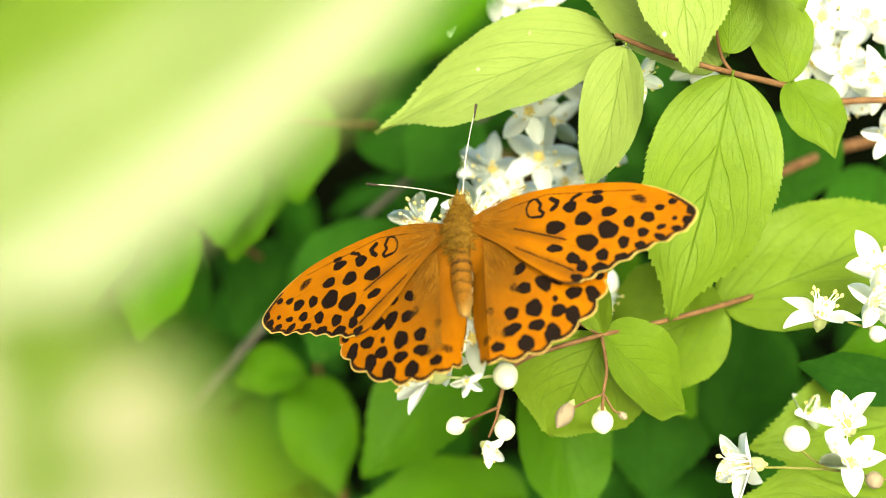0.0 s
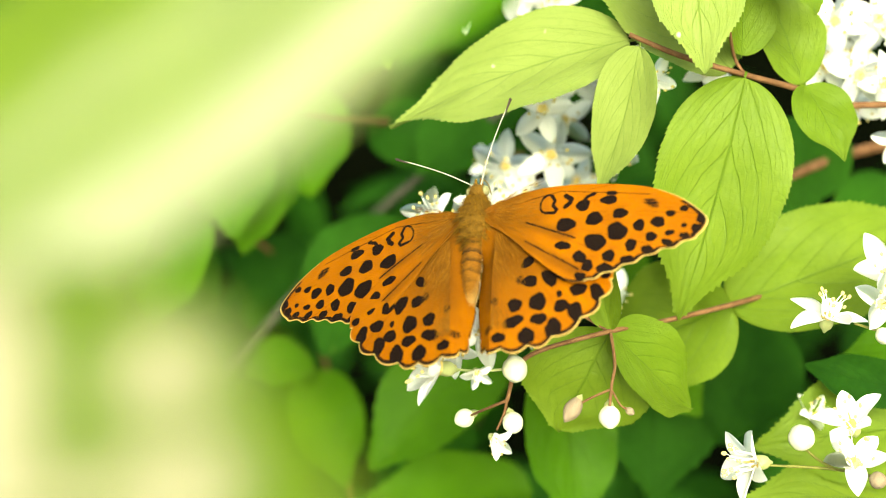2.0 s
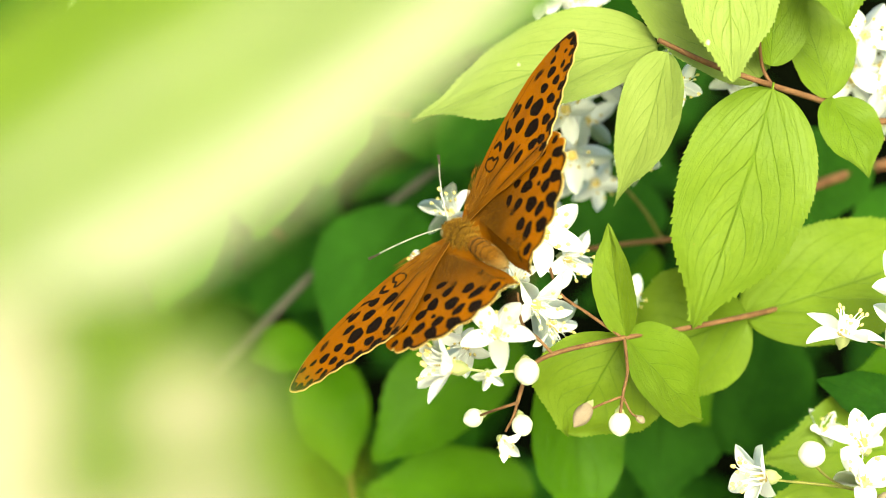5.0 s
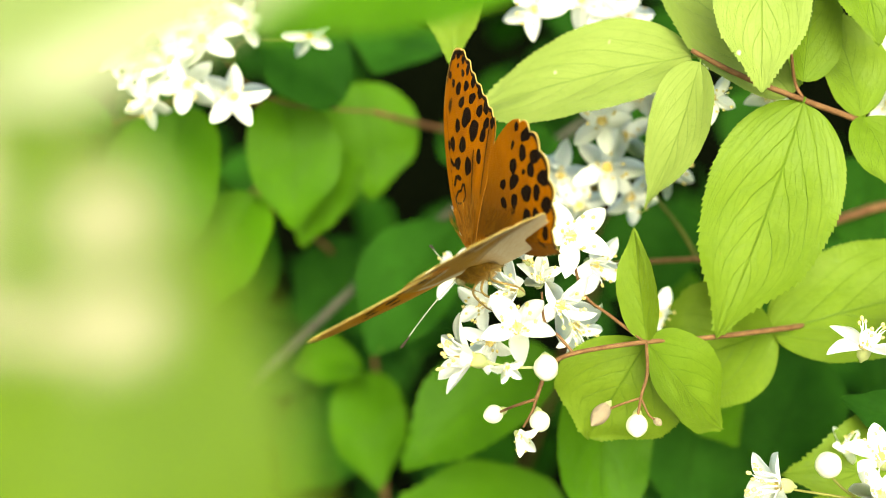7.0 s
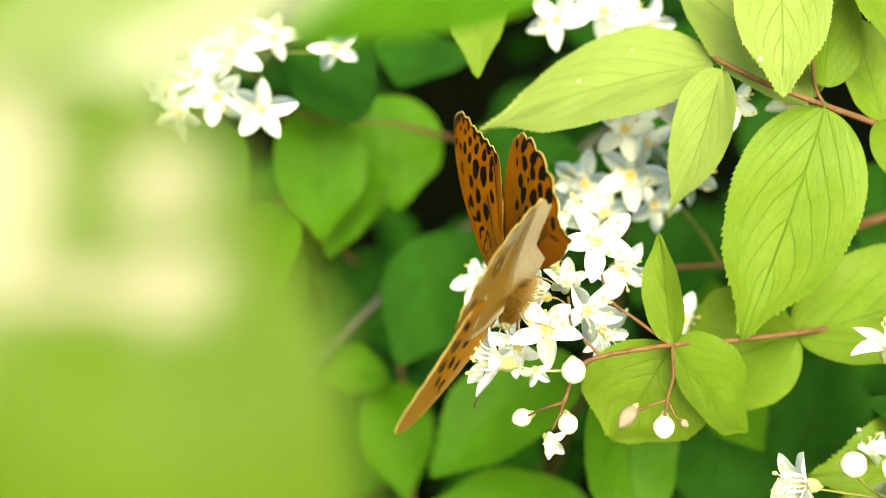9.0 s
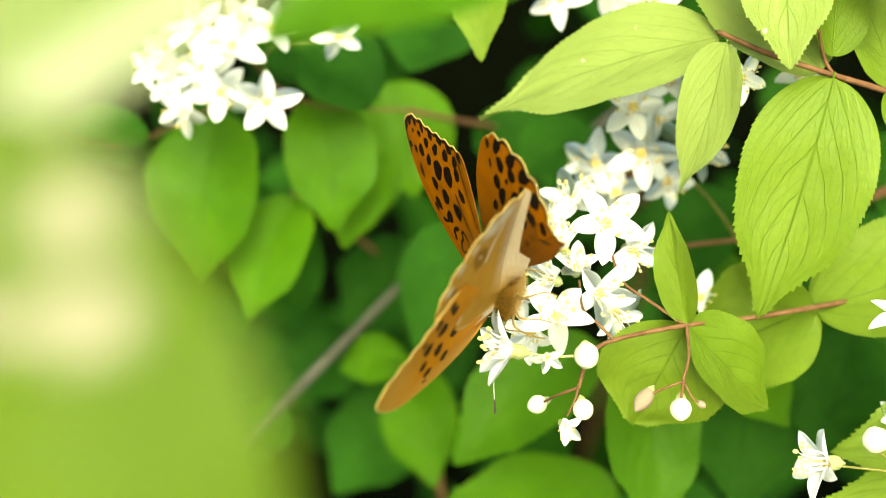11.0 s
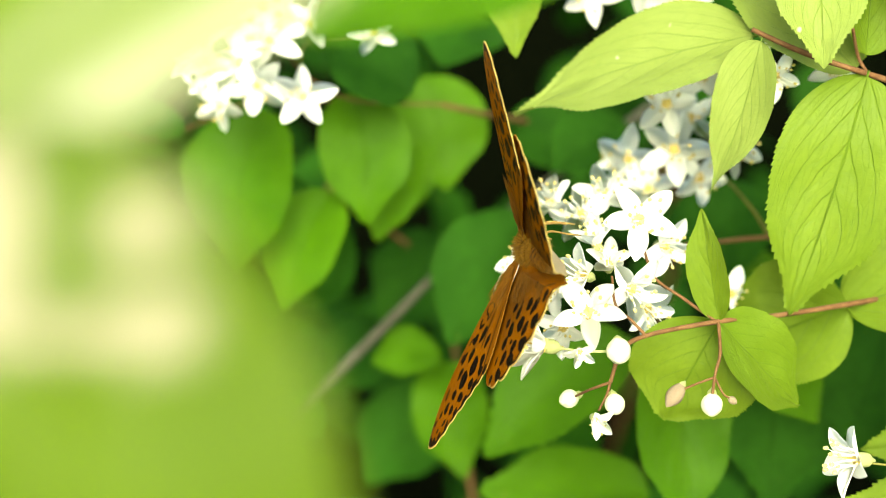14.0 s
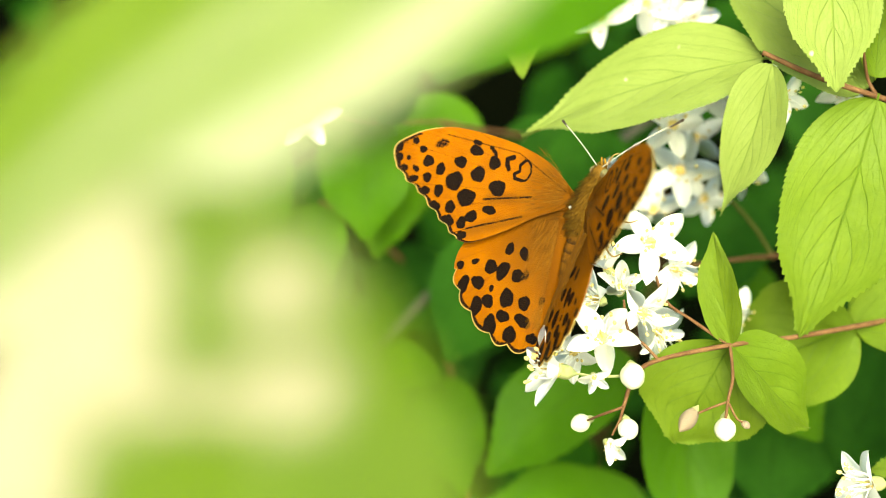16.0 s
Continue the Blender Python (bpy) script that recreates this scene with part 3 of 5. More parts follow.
# ---- cluster at the top ----
top = thing("flowering_branch", (23.7, 52.6, 47.8), "white flower cluster hanging behind the speckled leaf", "branch", "shrub branches")
cane(top, [(28.4, 59.9, 52.6), (70, 110, 90), (190, 90, 150)], (0.32, 0.42), 0.5)
stem(top, [(28.4, 59.9, 52.6), (24.8, 50.5, 47.8), (20.1, 44.1, 40.7)], 0.6, 0.4, STEM_GREEN)
for p, face, size in (
        ((18.2, 40.9, 35.9), (-0.3, -0.1, -0.9), 11), ((26.5, 42.7, 38.3), (0.0, 0.1, -1.0), 12), ((30.8, 41.6, 40.7), (0.4, 0.0, -0.9), 11),
        ((20.6, 46.7, 40.7), (-0.1, 0.2, -0.9), 11), ((25.6, 50.1, 45.5), (0.0, 0.2, -0.9), 11), ((35.2, 40.9, 43.1), (0.5, -0.1, -0.9), 10)):
    flower(top, p, face, size, 0.15)

# ---- clusters on the far side of the clear leaves ----
corner = thing("flowering_branch", (99.6, 21.2, 32.2), "white flower cluster beside the round leaf", "branch", "shrub branches")
cane(corner, [(105.0, 18.0, 36.6), (120, 30, 60), (200, 20, 110)], (0.34, 0.33), 0.5)
stem(corner, [(105.0, 18.0, 36.6), (91.1, 22.9, 30.4), (83.1, 28.4, 28.7)], 0.6, 0.4, STEM_GREEN)
for p, face, size in (
        ((77.9, 30.7, 19.5), (-0.2, 0.0, -1.0), 12), ((85.7, 30.6, 21.5), (0.1, 0.2, -1.0), 13), ((81.9, 21.6, 21.3), (-0.1, 0.0, -1.0), 13),
        ((85.1, 19.7, 18.7), (0.2, -0.1, -1.0), 12), ((78.0, 23.7, 26.4), (-0.5, 0.1, -0.8), 10), ((89.9, 26.7, 23.5), (0.3, 0.1, -0.9), 12),
        ((83.8, 25.9, 28.6), (-0.2, 0.3, -0.9), 12), ((86.6, 10.2, 18.2), (-0.3, -0.1, -0.9), 9), ((83.3, 16.8, 28.2), (-0.1, -0.5, -0.9), 9)):
    flower(corner, p, face, size, 0.15)

side = thing("flowering_branch", (81.9, -42.6, 1.8), "branch with scattered white flowers and buds over a broad leaf", "branch", "shrub branches")
cane(side, [(83.3, -45.4, 1.6), (120, -40, 30), (200, -60, 80)], (0.36, 0.28), 0.6)
stem(side, [(83.3, -45.4, 1.6), (73.3, -41.2, -4.8), (64.4, -38.3, -6.5), (53.4, -36.3, -8.2)], 0.5, 0.3, STEM_GREEN)
stem(side, [(64.4, -38.3, -6.5), (61.7, -36.4, -7.5), (59.5, -34.3, -8.5)], 0.35, 0.3, STEM_GREEN, name="side_stem")
stem(side, [(84.2, -20.8, 2.6), (75.7, -19.1, -1.6), (70.0, -17.0, -3.6)], 0.5, 0.3, STEM_GREEN, name="side_stem")
stem(side, [(83.3, -45.4, 1.6), (89.3, -31.7, 6.6), (84.2, -20.8, 2.6)], 0.8, 0.6, STEM, name="side_stem")
flower(side, (52.2, -35.8, -8.1), (-1.0, 0.15, -0.3), 13, 0.5, stamens=11, label="white flower in profile with yellow stamens", spread=0.3)
flower(side, (67.6, -32.0, -6.5), (-0.35, 0.75, -0.5), 12, 0.35, stamens=7)
flower(side, (66.7, -37.3, -9.0), (-0.1, 0.65, -0.65), 12, 0.35, stamens=8)
flower(side, (65.3, -15.6, -5.6), (0.15, 0.85, -0.4), 12, 0.05, stamens=10)
flower(side, (74.9, -14.7, -1.4), (0.1, 0.2, -0.9), 11, 0.2)
flower(side, (77.9, -10.5, 3.4), (0.0, 0.4, -0.9), 13, 0.2)
flower(side, (68.7, -34.0, 17.4), (0.1, 0.6, -0.8), 8, 0.5)
bud(side, (59.2, -32.7, -8.4), (0.0, 0.3, -0.9), 4.0)
bud(side, (73.5, -19.0, -6.3), (0.1, -0.4, -0.9), 2.6)
bud(side, (69.9, -40.0, -9.3), (-0.3, -0.3, -0.9), 2.6, WITHERED, "dry brown bud", 1.2)
leaf(side, (91.5, -37.6, 20.7), (57.9, -37.6, 15.5), 21, (0.0, 0.4, -0.9), LIME, full=0.7)
leaf(side, (88.3, -50.5, 10.7), (52.5, -46.2, 10.6), 17, (0.0, 0.7, -0.7), LIME, full=0.7)
leaf(side, (84.9, -30.9, 11.7), (67.2, -25.2, 15.4), 8, (0.1, 0.1, -1.0), SHADE_DARK)
leaf(side, (96.7, -24.3, 25.7), (77.6, -27.7, 31.5), 10, (0.0, 0.5, -0.9), GREEN)

# ---- cluster further back ----
back = thing("flowering_branch", (-24.8, 29.8, 73.7), "white flower cluster on a back branch, slightly out of focus", "branch", "shrub branches")
cane(back, [(-12.1, 26.6, 86.3), (30, 20, 190), (60, -10, 330)], (0.06, 0.52), 0.5)
stem(back, [(-12.1, 26.6, 86.3), (-29.5, 27.2, 73.4), (-38.7, 32.9, 61.1), (-40.5, 38.7, 53.9)], 0.45, 0.3, STEM)
stem(back, [(-38.7, 32.9, 61.1), (-35.2, 37.3, 54.1), (-21.9, 37.0, 50.0)], 0.4, 0.3, STEM_GREEN, name="side_stem")
for p, face, size in (
        ((-35.7, 25.9, 44.3), (0.1, -0.1, -1.0), 12.5), ((-44.5, 28.6, 46.3), (0.0, -0.4, -0.9), 12), ((-50.5, 25.2, 43.5), (-0.4, -0.5, -0.8), 11),
        ((-47.9, 33.2, 48.6), (-0.2, 0.0, -1.0), 13), ((-42.4, 37.1, 49.0), (0.1, 0.1, -1.0), 13), ((-53.7, 31.5, 48.3), (-0.6, -0.2, -0.8), 11),
        ((-55.0, 37.6, 50.7), (-0.4, 0.2, -0.9), 12), ((-49.0, 41.0, 51.1), (0.0, 0.3, -0.9), 12), ((-34.4, 39.8, 49.4), (0.2, 0.3, -0.9), 11),
        ((-22.7, 38.1, 50.0), (0.1, 0.0, -1.0), 10), ((-41.0, 42.1, 51.5), (0.1, 0.4, -0.9), 11), ((-58.9, 34.4, 52.8), (-0.5, 0.0, -0.9), 10)):
    flower(back, p, face, size, 0.15)

# ---- dead twig ----
twig = thing("dead_twig", (-54.3, -46.1, 106.9), "bare grey dead twig slanting through the shade", "twig")
stem(twig, [(-57.1, -50.5, 99.4), (-52.6, -43.9, 104.6), (-31.8, -24.6, 110.8), (-12.0, -6.1, 119.3), (3.0, 5.5, 122.7), (32.1, 25.4, 131.8), (52.2, 38.9, 137.8)], 2.0, 1.5, TWIG, swell=0.25)

# ---- leaves behind, much of their shade put into the darker green ----
shade = thing("shrub_foliage", (-25.5, 1.1, 145.1), "layered shrub leaves, many with shade put into their green", "foliage")
cane(shade, [(-12.0, -110.3, 191.9), (30, -170, 240)], (0.02, 0.40), 1.0)
stem(shade, [(-42.9, 11.6, 132.4), (-18.6, -13.8, 157.2), (-12.0, -68.3, 168.6), (-12.0, -110.3, 191.9)], 0.9, 1.6, STEM)
stem(shade, [(-84.3, 24.2, 82.5), (-74.3, 22.4, 95.0), (-53.9, 30.2, 101.0), (-28.6, 29.4, 109.5)], 0.4, 0.5, STEM, name="side_stem")
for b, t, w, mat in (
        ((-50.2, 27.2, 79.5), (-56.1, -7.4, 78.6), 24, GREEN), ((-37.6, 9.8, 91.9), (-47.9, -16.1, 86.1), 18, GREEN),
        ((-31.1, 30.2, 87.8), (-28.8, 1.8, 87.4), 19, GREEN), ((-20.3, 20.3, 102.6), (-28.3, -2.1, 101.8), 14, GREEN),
        ((-17.0, 35.3, 112.6), (-13.1, 8.8, 112.3), 22, GREEN), ((-17.5, 28.3, 74.1), (-35.7, 39.6, 73.3), 20, SHADE_DARK),
        ((-14.1, -3.1, 150.4), (-33.1, -21.6, 144.3), 25, SHADE_DARK), ((-16.5, -28.6, 125.9), (-32.5, -30.6, 120.2), 13, GREEN),
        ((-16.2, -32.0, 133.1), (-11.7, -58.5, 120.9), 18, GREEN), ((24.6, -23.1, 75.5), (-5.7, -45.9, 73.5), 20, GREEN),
        ((29.0, -59.4, 99.0), (-7.4, -55.9, 92.4), 22, GREEN), ((-32.9, -24.4, 163.5), (-49.4, -41.3, 157.5), 20, SHADE_DARK),
        ((-20.2, -43.9, 180.6), (-40.7, -67.5, 171.9), 26, SHADE_DARK), ((5.5, 3.3, 103.6), (-13.2, -25.2, 97.4), 24, SHADE_DARK),
        ((2.8, 27.5, 127.9), (19.2, 13.8, 123.7), 17, SHADE_DARK), ((56.5, 6.5, 101.6), (37.9, -12.5, 95.5), 22, SHADE_DARK),
        ((59.6, -21.9, 82.1), (51.6, -58.8, 76.3), 27, SHADE_DARK), ((58.2, -7.3, 113.4), (47.8, -17.8, 105.5), 13, GREEN),
        ((-63.9, 22.3, 71.5), (-80.5, 26.4, 65.9), 10, SHADE_DARK), ((77.0, -22.6, 78.2), (65.5, -47.4, 72.4), 22, SHADE_DARK),
        ((88.0, 16.9, 75.9), (83.9, -3.2, 70.5), 18, SHADE_DARK), ((-44.1, -16.0, 127.6), (-48.9, 14.6, 117.1), 22, SHADE_DARK),
        ((-24.0, 22.6, 116.0), (-29.3, 0.4, 108.3), 20, GREEN), ((109.0, 3.4, 86.1), (93.1, -20.3, 74.1), 20, SHADE_DARK),
        ((12.8, -65.6, 146.0), (4.3, -41.3, 134.0), 22, SHADE_DARK), ((-3.8, 49.9, 123.1), (-12.9, 37.4, 110.4), 24, SHADE_DARK),
        ((-47.8, -48.1, 143.1), (-59.2, -41.3, 137.8), 12, SHADE_DARK), ((48.8, -26.8, 64.7), (58.8, -39.1, 57.8), 13, GREEN),
        ((5.2, 52.2, 29.7), (3.6, 29.2, 24.4), 10, LIME), ((26.9, 23.7, 112.3), (10.9, 11.7, 104.1), 18, SHADE_DARK)):
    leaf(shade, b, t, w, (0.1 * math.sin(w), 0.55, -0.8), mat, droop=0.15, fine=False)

rnd = random.Random(11)
deep = thing("undergrowth", (0, -60, 420), "undergrowth leaves, darkened in colour for the deep shade", "foliage", kind="stuff")
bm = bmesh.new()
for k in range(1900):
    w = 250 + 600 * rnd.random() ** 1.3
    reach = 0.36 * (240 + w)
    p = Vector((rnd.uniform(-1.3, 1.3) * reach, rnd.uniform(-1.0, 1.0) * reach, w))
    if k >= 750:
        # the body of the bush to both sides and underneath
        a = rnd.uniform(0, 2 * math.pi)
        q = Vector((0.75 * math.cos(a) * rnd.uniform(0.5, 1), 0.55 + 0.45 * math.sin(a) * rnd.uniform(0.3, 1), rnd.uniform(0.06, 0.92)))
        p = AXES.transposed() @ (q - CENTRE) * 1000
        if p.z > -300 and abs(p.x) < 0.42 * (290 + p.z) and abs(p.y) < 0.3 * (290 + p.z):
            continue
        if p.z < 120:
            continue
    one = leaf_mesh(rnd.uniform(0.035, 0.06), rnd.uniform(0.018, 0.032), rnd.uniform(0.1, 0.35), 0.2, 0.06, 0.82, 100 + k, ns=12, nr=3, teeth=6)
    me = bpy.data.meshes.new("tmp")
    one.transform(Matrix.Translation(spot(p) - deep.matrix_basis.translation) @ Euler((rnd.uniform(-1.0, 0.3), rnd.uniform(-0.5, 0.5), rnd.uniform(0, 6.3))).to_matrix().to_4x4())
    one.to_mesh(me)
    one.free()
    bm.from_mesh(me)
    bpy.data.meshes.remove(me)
tagged(part("leaves", bm, SHADE_DARK, deep), kind="stuff")

# ---- leaves close before the lens ----
def front_stalk(parent, pts):
    return stem(parent, pts, 0.7, 1.4, STEM_GREEN, name="stalk")


front_a = thing("front_leaf", (-16.2, -29.7, -174.6), "large cream-blotched green leaf close to the lens, blurred", "leaf", "front leaves")
leaf(front_a, (-16.2, -29.7, -174.6), (-15.6, 6.8, -177.0), 22.3, (0.1, 0.25, -0.95), FRONT_A, fold=0.06, wave=0.02, full=0.95, taper=0.0, blunt=0.5, droop=0.03, name="blade")
front_stalk(front_a, [(-16.2, -29.7, -174.6), (-20, -60, -170), (-30, -160, -130), (-40, -1020, 300)])
front_b = thing("front_leaf", (-32.6, 2.8, -167.3), "pale leaf with a cream margin close to the lens, blurred", "leaf", "front leaves")
leaf(front_b, (-32.3, 1.5, -165.0), (4.4, 23.6, -166.0), 15.6, (0.0, 0.5, -0.85), FRONT_B, fold=0.06, wave=0.03, full=0.9, taper=0.1, droop=0.03, name="blade")
front_stalk(front_b, [(-32.3, 1.5, -165.0), (-45, -5, -165), (-60, -80, -130), (-60, -1020, 320)])
front_c = thing("front_leaf", (14.4, 31.5, -90.9), "green leaf overhanging the view, out of focus", "leaf", "front leaves")
leaf(front_c, (14.4, 30.4, -90.9), (-15.4, 18.1, -100.5), 13.5, (0.0, 0.5, -0.85), GREEN, fold=0.1, taper=0.2, name="blade")
front_stalk(front_c, [(14.4, 30.4, -90.9), (40, 60, -80), (120, 40, -40), (160, -1060, 250)])

# ---- the butterfly (millimetres along its body: x to its right, y to the head, z to the back) ----
def masked_material(name, main, main2, dark, haze, rim, through_amount, scale):
    """Wing scales: the mesh's 'pattern' attribute holds spots (R), the second tone (G) and the pale fringe (B); 'fan' runs along and across the wing."""
    m, nt, bsdf, out = nodes_of(name)
    tc = N(nt, "ShaderNodeTexCoord")
    at = N(nt, "ShaderNodeAttribute")
    at.attribute_name = "pattern"
    sep = N(nt, "ShaderNodeSeparateColor")
    L(nt, at.outputs["Color"], sep.inputs[0])
    fan = N(nt, "ShaderNodeAttribute")
    fan.attribute_name = "fan"
    n1 = noise_tex(nt, scale, 3, tc.outputs["Object"])
    n2 = noise_tex(nt, 5200, 2, tc.outputs["Object"])
    streak = noise_tex(nt, 1.0, 3, fan.outputs["Vector"])
    tone = math_node(nt, 'ADD', math_node(nt, 'MULTIPLY', n1, 0.45), math_node(nt, 'ADD', math_node(nt, 'MULTIPLY', n2, 0.25), math_node(nt, 'MULTIPLY', streak, 0.30)))
    col = ramp(nt, tone, [(0.36, main), (0.62, main2)])
    g = math_node(nt, 'MULTIPLY', sep.outputs[1], math_node(nt, 'ADD', math_node(nt, 'MULTIPLY', streak, 0.8), math_node(nt, 'MULTIPLY', n2, 0.9)))
    gc = N(nt, "ShaderNodeMath", op='MINIMUM')
    L(nt, g, gc.inputs[0])
    gc.inputs[1].default_value = 1.0
    col = mix(nt, gc.outputs[0], col, haze)
    grain = math_node(nt, 'ADD', math_node(nt, 'MULTIPLY', math_node(nt, 'SUBTRACT', n2, 0.5), 1.5), math_node(nt, 'MULTIPLY', math_node(nt, 'SUBTRACT', streak, 0.5), 0.9))
    fuzzy = math_node(nt, 'MULTIPLY', sep.outputs[0], math_node(nt, 'ADD', grain, 1.0))
    sp = ramp(nt, fuzzy, [(0.34, (0, 0, 0)), (0.62, (1, 1, 1))])
    col = mix(nt, sp, col, dark)
    col = mix(nt, sep.outputs[2], col, rim)
    L(nt, col, bsdf.inputs["Base Color"])
    bsdf.inputs["Roughness"].default_value = 0.55
    bsdf.inputs["Specular IOR Level"].default_value = 0.06
    tr = N(nt, "ShaderNodeBsdfTranslucent")
    L(nt, col, tr.inputs[0])
    ms = N(nt, "ShaderNodeMixShader")
    ms.inputs[0].default_value = through_amount
    L(nt, bsdf.outputs[0], ms.inputs[1])
    L(nt, tr.outputs[0], ms.inputs[2])
    L(nt, ms.outputs[0], out.inputs[0])
    bump = N(nt, "ShaderNodeBump")
    bump.inputs["Strength"].default_value = 0.7
    bump.inputs["Distance"].default_value = 0.0003
    L(nt, n2, bump.inputs["Height"])
    L(nt, bump.outputs[0], bsdf.inputs["Normal"])
    return m


UPPER = masked_material("wing_upper_orange", (0.1935, 0.05676, 0.00043), (0.2709, 0.08944, 0.00086), (0.006, 0.0025, 0.001), (0.075, 0.028, 0.002), (0.46, 0.33, 0.10), 0.3, 250)
UNDER_FORE = masked_material("wing_under_ochre", (0.285, 0.112, 0.004), (0.360, 0.152, 0.008), (0.010, 0.005, 0.003), (0.345, 0.205, 0.042), (0.47, 0.36, 0.13), 0.32, 250)
UNDER_HIND = masked_material("wing_under_buff_silver", (0.225, 0.112, 0.010), (0.310, 0.178, 0.030), (0.140, 0.068, 0.006), (0.41, 0.37, 0.28), (0.42, 0.29, 0.08), 0.35, 200)


def fur_material(name, low, high, spec=0.1):
    """Hair whose strands differ in tone one by one."""
    m = plain_material(name, low, high, 420, 0.8, spec=spec)
    nt = m.node_tree
    bsdf = nt.nodes["Principled BSDF"]
    old = bsdf.inputs["Base Color"].links[0].from_socket
    geo = N(nt, "ShaderNodeNewGeometry")
    strand = ramp(nt, geo.outputs["Random Per Island"], [(0.0, low), (0.65, high), (1.0, tuple(1.4 * c for c in high))])
    # the under side is paler
    tc = N(nt, "ShaderNodeTexCoord")
    sep = N(nt, "ShaderNodeSeparateXYZ")
    L(nt, tc.outputs["Object"], sep.inputs[0])
    belly = ramp(nt, math_node(nt, 'ADD', math_node(nt, 'MULTIPLY', sep.outputs[2], -300.0), 0.2), [(0.3, (0, 0, 0)), (0.8, (0.8, 0.8, 0.8))])
    L(nt, mix(nt, belly, mix(nt, 0.65, old, strand), (0.30, 0.20, 0.07)), bsdf.inputs["Base Color"])
    return m


FUR = fur_material("golden_fur", (0.01892, 0.0086, 0.00086), (0.172, 0.086, 0.00688))
WING_HAIR = fur_material("brown_wing_hair", (0.0516, 0.02064, 0.00172), (0.1634, 0.0645, 0.00344))
ABDOMEN = fur_material("abdomen_fuzz", (0.0301, 0.01204, 0.00086), (0.1892, 0.07568, 0.0043))


def ringed(m, width, dark):
    """Dark rings across the abdomen, one to a segment."""
    nt = m.node_tree
    bsdf = nt.nodes["Principled BSDF"]
    old = bsdf.inputs["Base Color"].links[0].from_socket
    tc = N(nt, "ShaderNodeTexCoord")
    sep = N(nt, "ShaderNodeSeparateXYZ")
    L(nt, tc.outputs["Object"], sep.inputs[0])
    wob = math_node(nt, 'MULTIPLY', noise_tex(nt, 900, 2, tc.outputs["Object"]), 0.0012)
    ph = math_node(nt, 'FRACT', math_node(nt, 'DIVIDE', math_node(nt, 'ADD', sep.outputs[1], wob), width))
    back = ramp(nt, math_node(nt, 'MULTIPLY', math_node(nt, 'ADD', sep.outputs[1], 0.0135), 120.0), [(0.25, (0, 0, 0)), (0.9, (1, 1, 1))])
    f = math_node(nt, 'MULTIPLY', ramp(nt, ph, [(0.0, (1, 1, 1)), (0.22, (0.8, 0.8, 0.8)), (0.45, (0, 0, 0))]), math_node(nt, 'ADD', math_node(nt, 'MULTIPLY', back, 0.8), 0.1))
    L(nt, mix(nt, f, old, dark), bsdf.inputs["Base Color"])


ringed(ABDOMEN, 0.0016, (0.014, 0.006, 0.002))
EYE = plain_material("compound_eye", (0.09, 0.085, 0.03), (0.26, 0.24, 0.12), 2500, 0.25)
HORN = plain_material("antenna_pale", (0.28, 0.25, 0.18), (0.48, 0.46, 0.40), 2500, 0.6)
CLUB = plain_material("antenna_club", (0.012, 0.008, 0.006), (0.05, 0.03, 0.02), 2000, 0.6)
LEG = plain_material("leg_tan", (0.16, 0.09, 0.02), (0.28, 0.19, 0.06), 2000, 0.6)

FORE_EDGE = [(1.2, 1.0), (4.4, 3.5), (8.0, 4.8), (12.3, 5.4), (16.5, 5.5), (20.8, 5.3), (25.0, 4.7), (29.1, 3.2), (31.9, 1.4), (33.4, 0.0), (33.5, -1.2), (32.4, -2.7), (29.8, -4.2), (27.1, -5.1), (24.5, -6.4), (21.8, -7.7), (19.2, -8.9), (17.1, -9.7), (14.5, -9.2), (9.6, -6.0), (5.6, -2.9), (1.5, -0.6)]
HIND_EDGE = [(2.2, 0.8), (8.5, -0.2), (15.0, -3.2), (18.6, -7.2), (19.5, -10.2), (18.4, -13.5), (15.6, -16.5), (11.2, -19.3), (7.4, -20.4), (3.3, -20.5), (0.6, -19.6), (-0.4, -16.0), (-1.0, -12.0), (-0.4, -6.0), (0.9, -1.6)]
# spots: across, along, two half axes, turn
FORE_SPOTS = [(15.5, 2.0, 1.0, 0.9, 15), (19.2, 2.8, 1.2, 0.7, 0), (19.5, 3.9, 0.7, 0.25, 0), (21.1, 0.6, 1.1, 0.8, 0), (17.5, -0.2, 1.2, 1.1, 0), (13.5, -1.1, 1.4, 1.1, 0), (21.1, -2.2, 1.5, 1.3, -30), (24.1, -1.3, 0.8, 0.9, 0), (26.7, -0.8, 1.0, 0.8, -15), (28.3, 0.5, 0.7, 0.5, 0), (30.1, 1.3, 0.6, 0.5, 0), (30.4, -1.3, 0.4, 0.35, 0), (28.5, -2.4, 0.7, 0.4, 15), (30.6, -2.8, 0.7, 0.45, 0), (28.3, -3.8, 0.8, 0.5, -15)]
FORE_SPOTS += [(26.0, -3.0, 0.8, 0.7, 0), (18.2, -3.8, 1.6, 1.2, -15), (23.3, -4.2, 0.8, 0.9, 0), (25.6, -4.8, 0.8, 0.6, 0), (20.4, -5.8, 0.9, 0.9, 0), (23.1, -6.5, 1.0, 0.8, 0), (16.3, -6.0, 1.1, 0.8, -30), (17.6, -7.3, 0.8, 0.9, 0), (20.1, -7.7, 1.2, 0.8, -5), (16.9, -8.9, 0.9, 0.6, -20), (13.6, -4.3, 1.2, 0.6, -5), (32.7, -0.2, 0.7, 0.8, 0), (32.1, -1.7, 0.7, 0.7, 0)]
FORE_FAINT = [(25.4, 2.2, 1.5, 0.8, -25)]
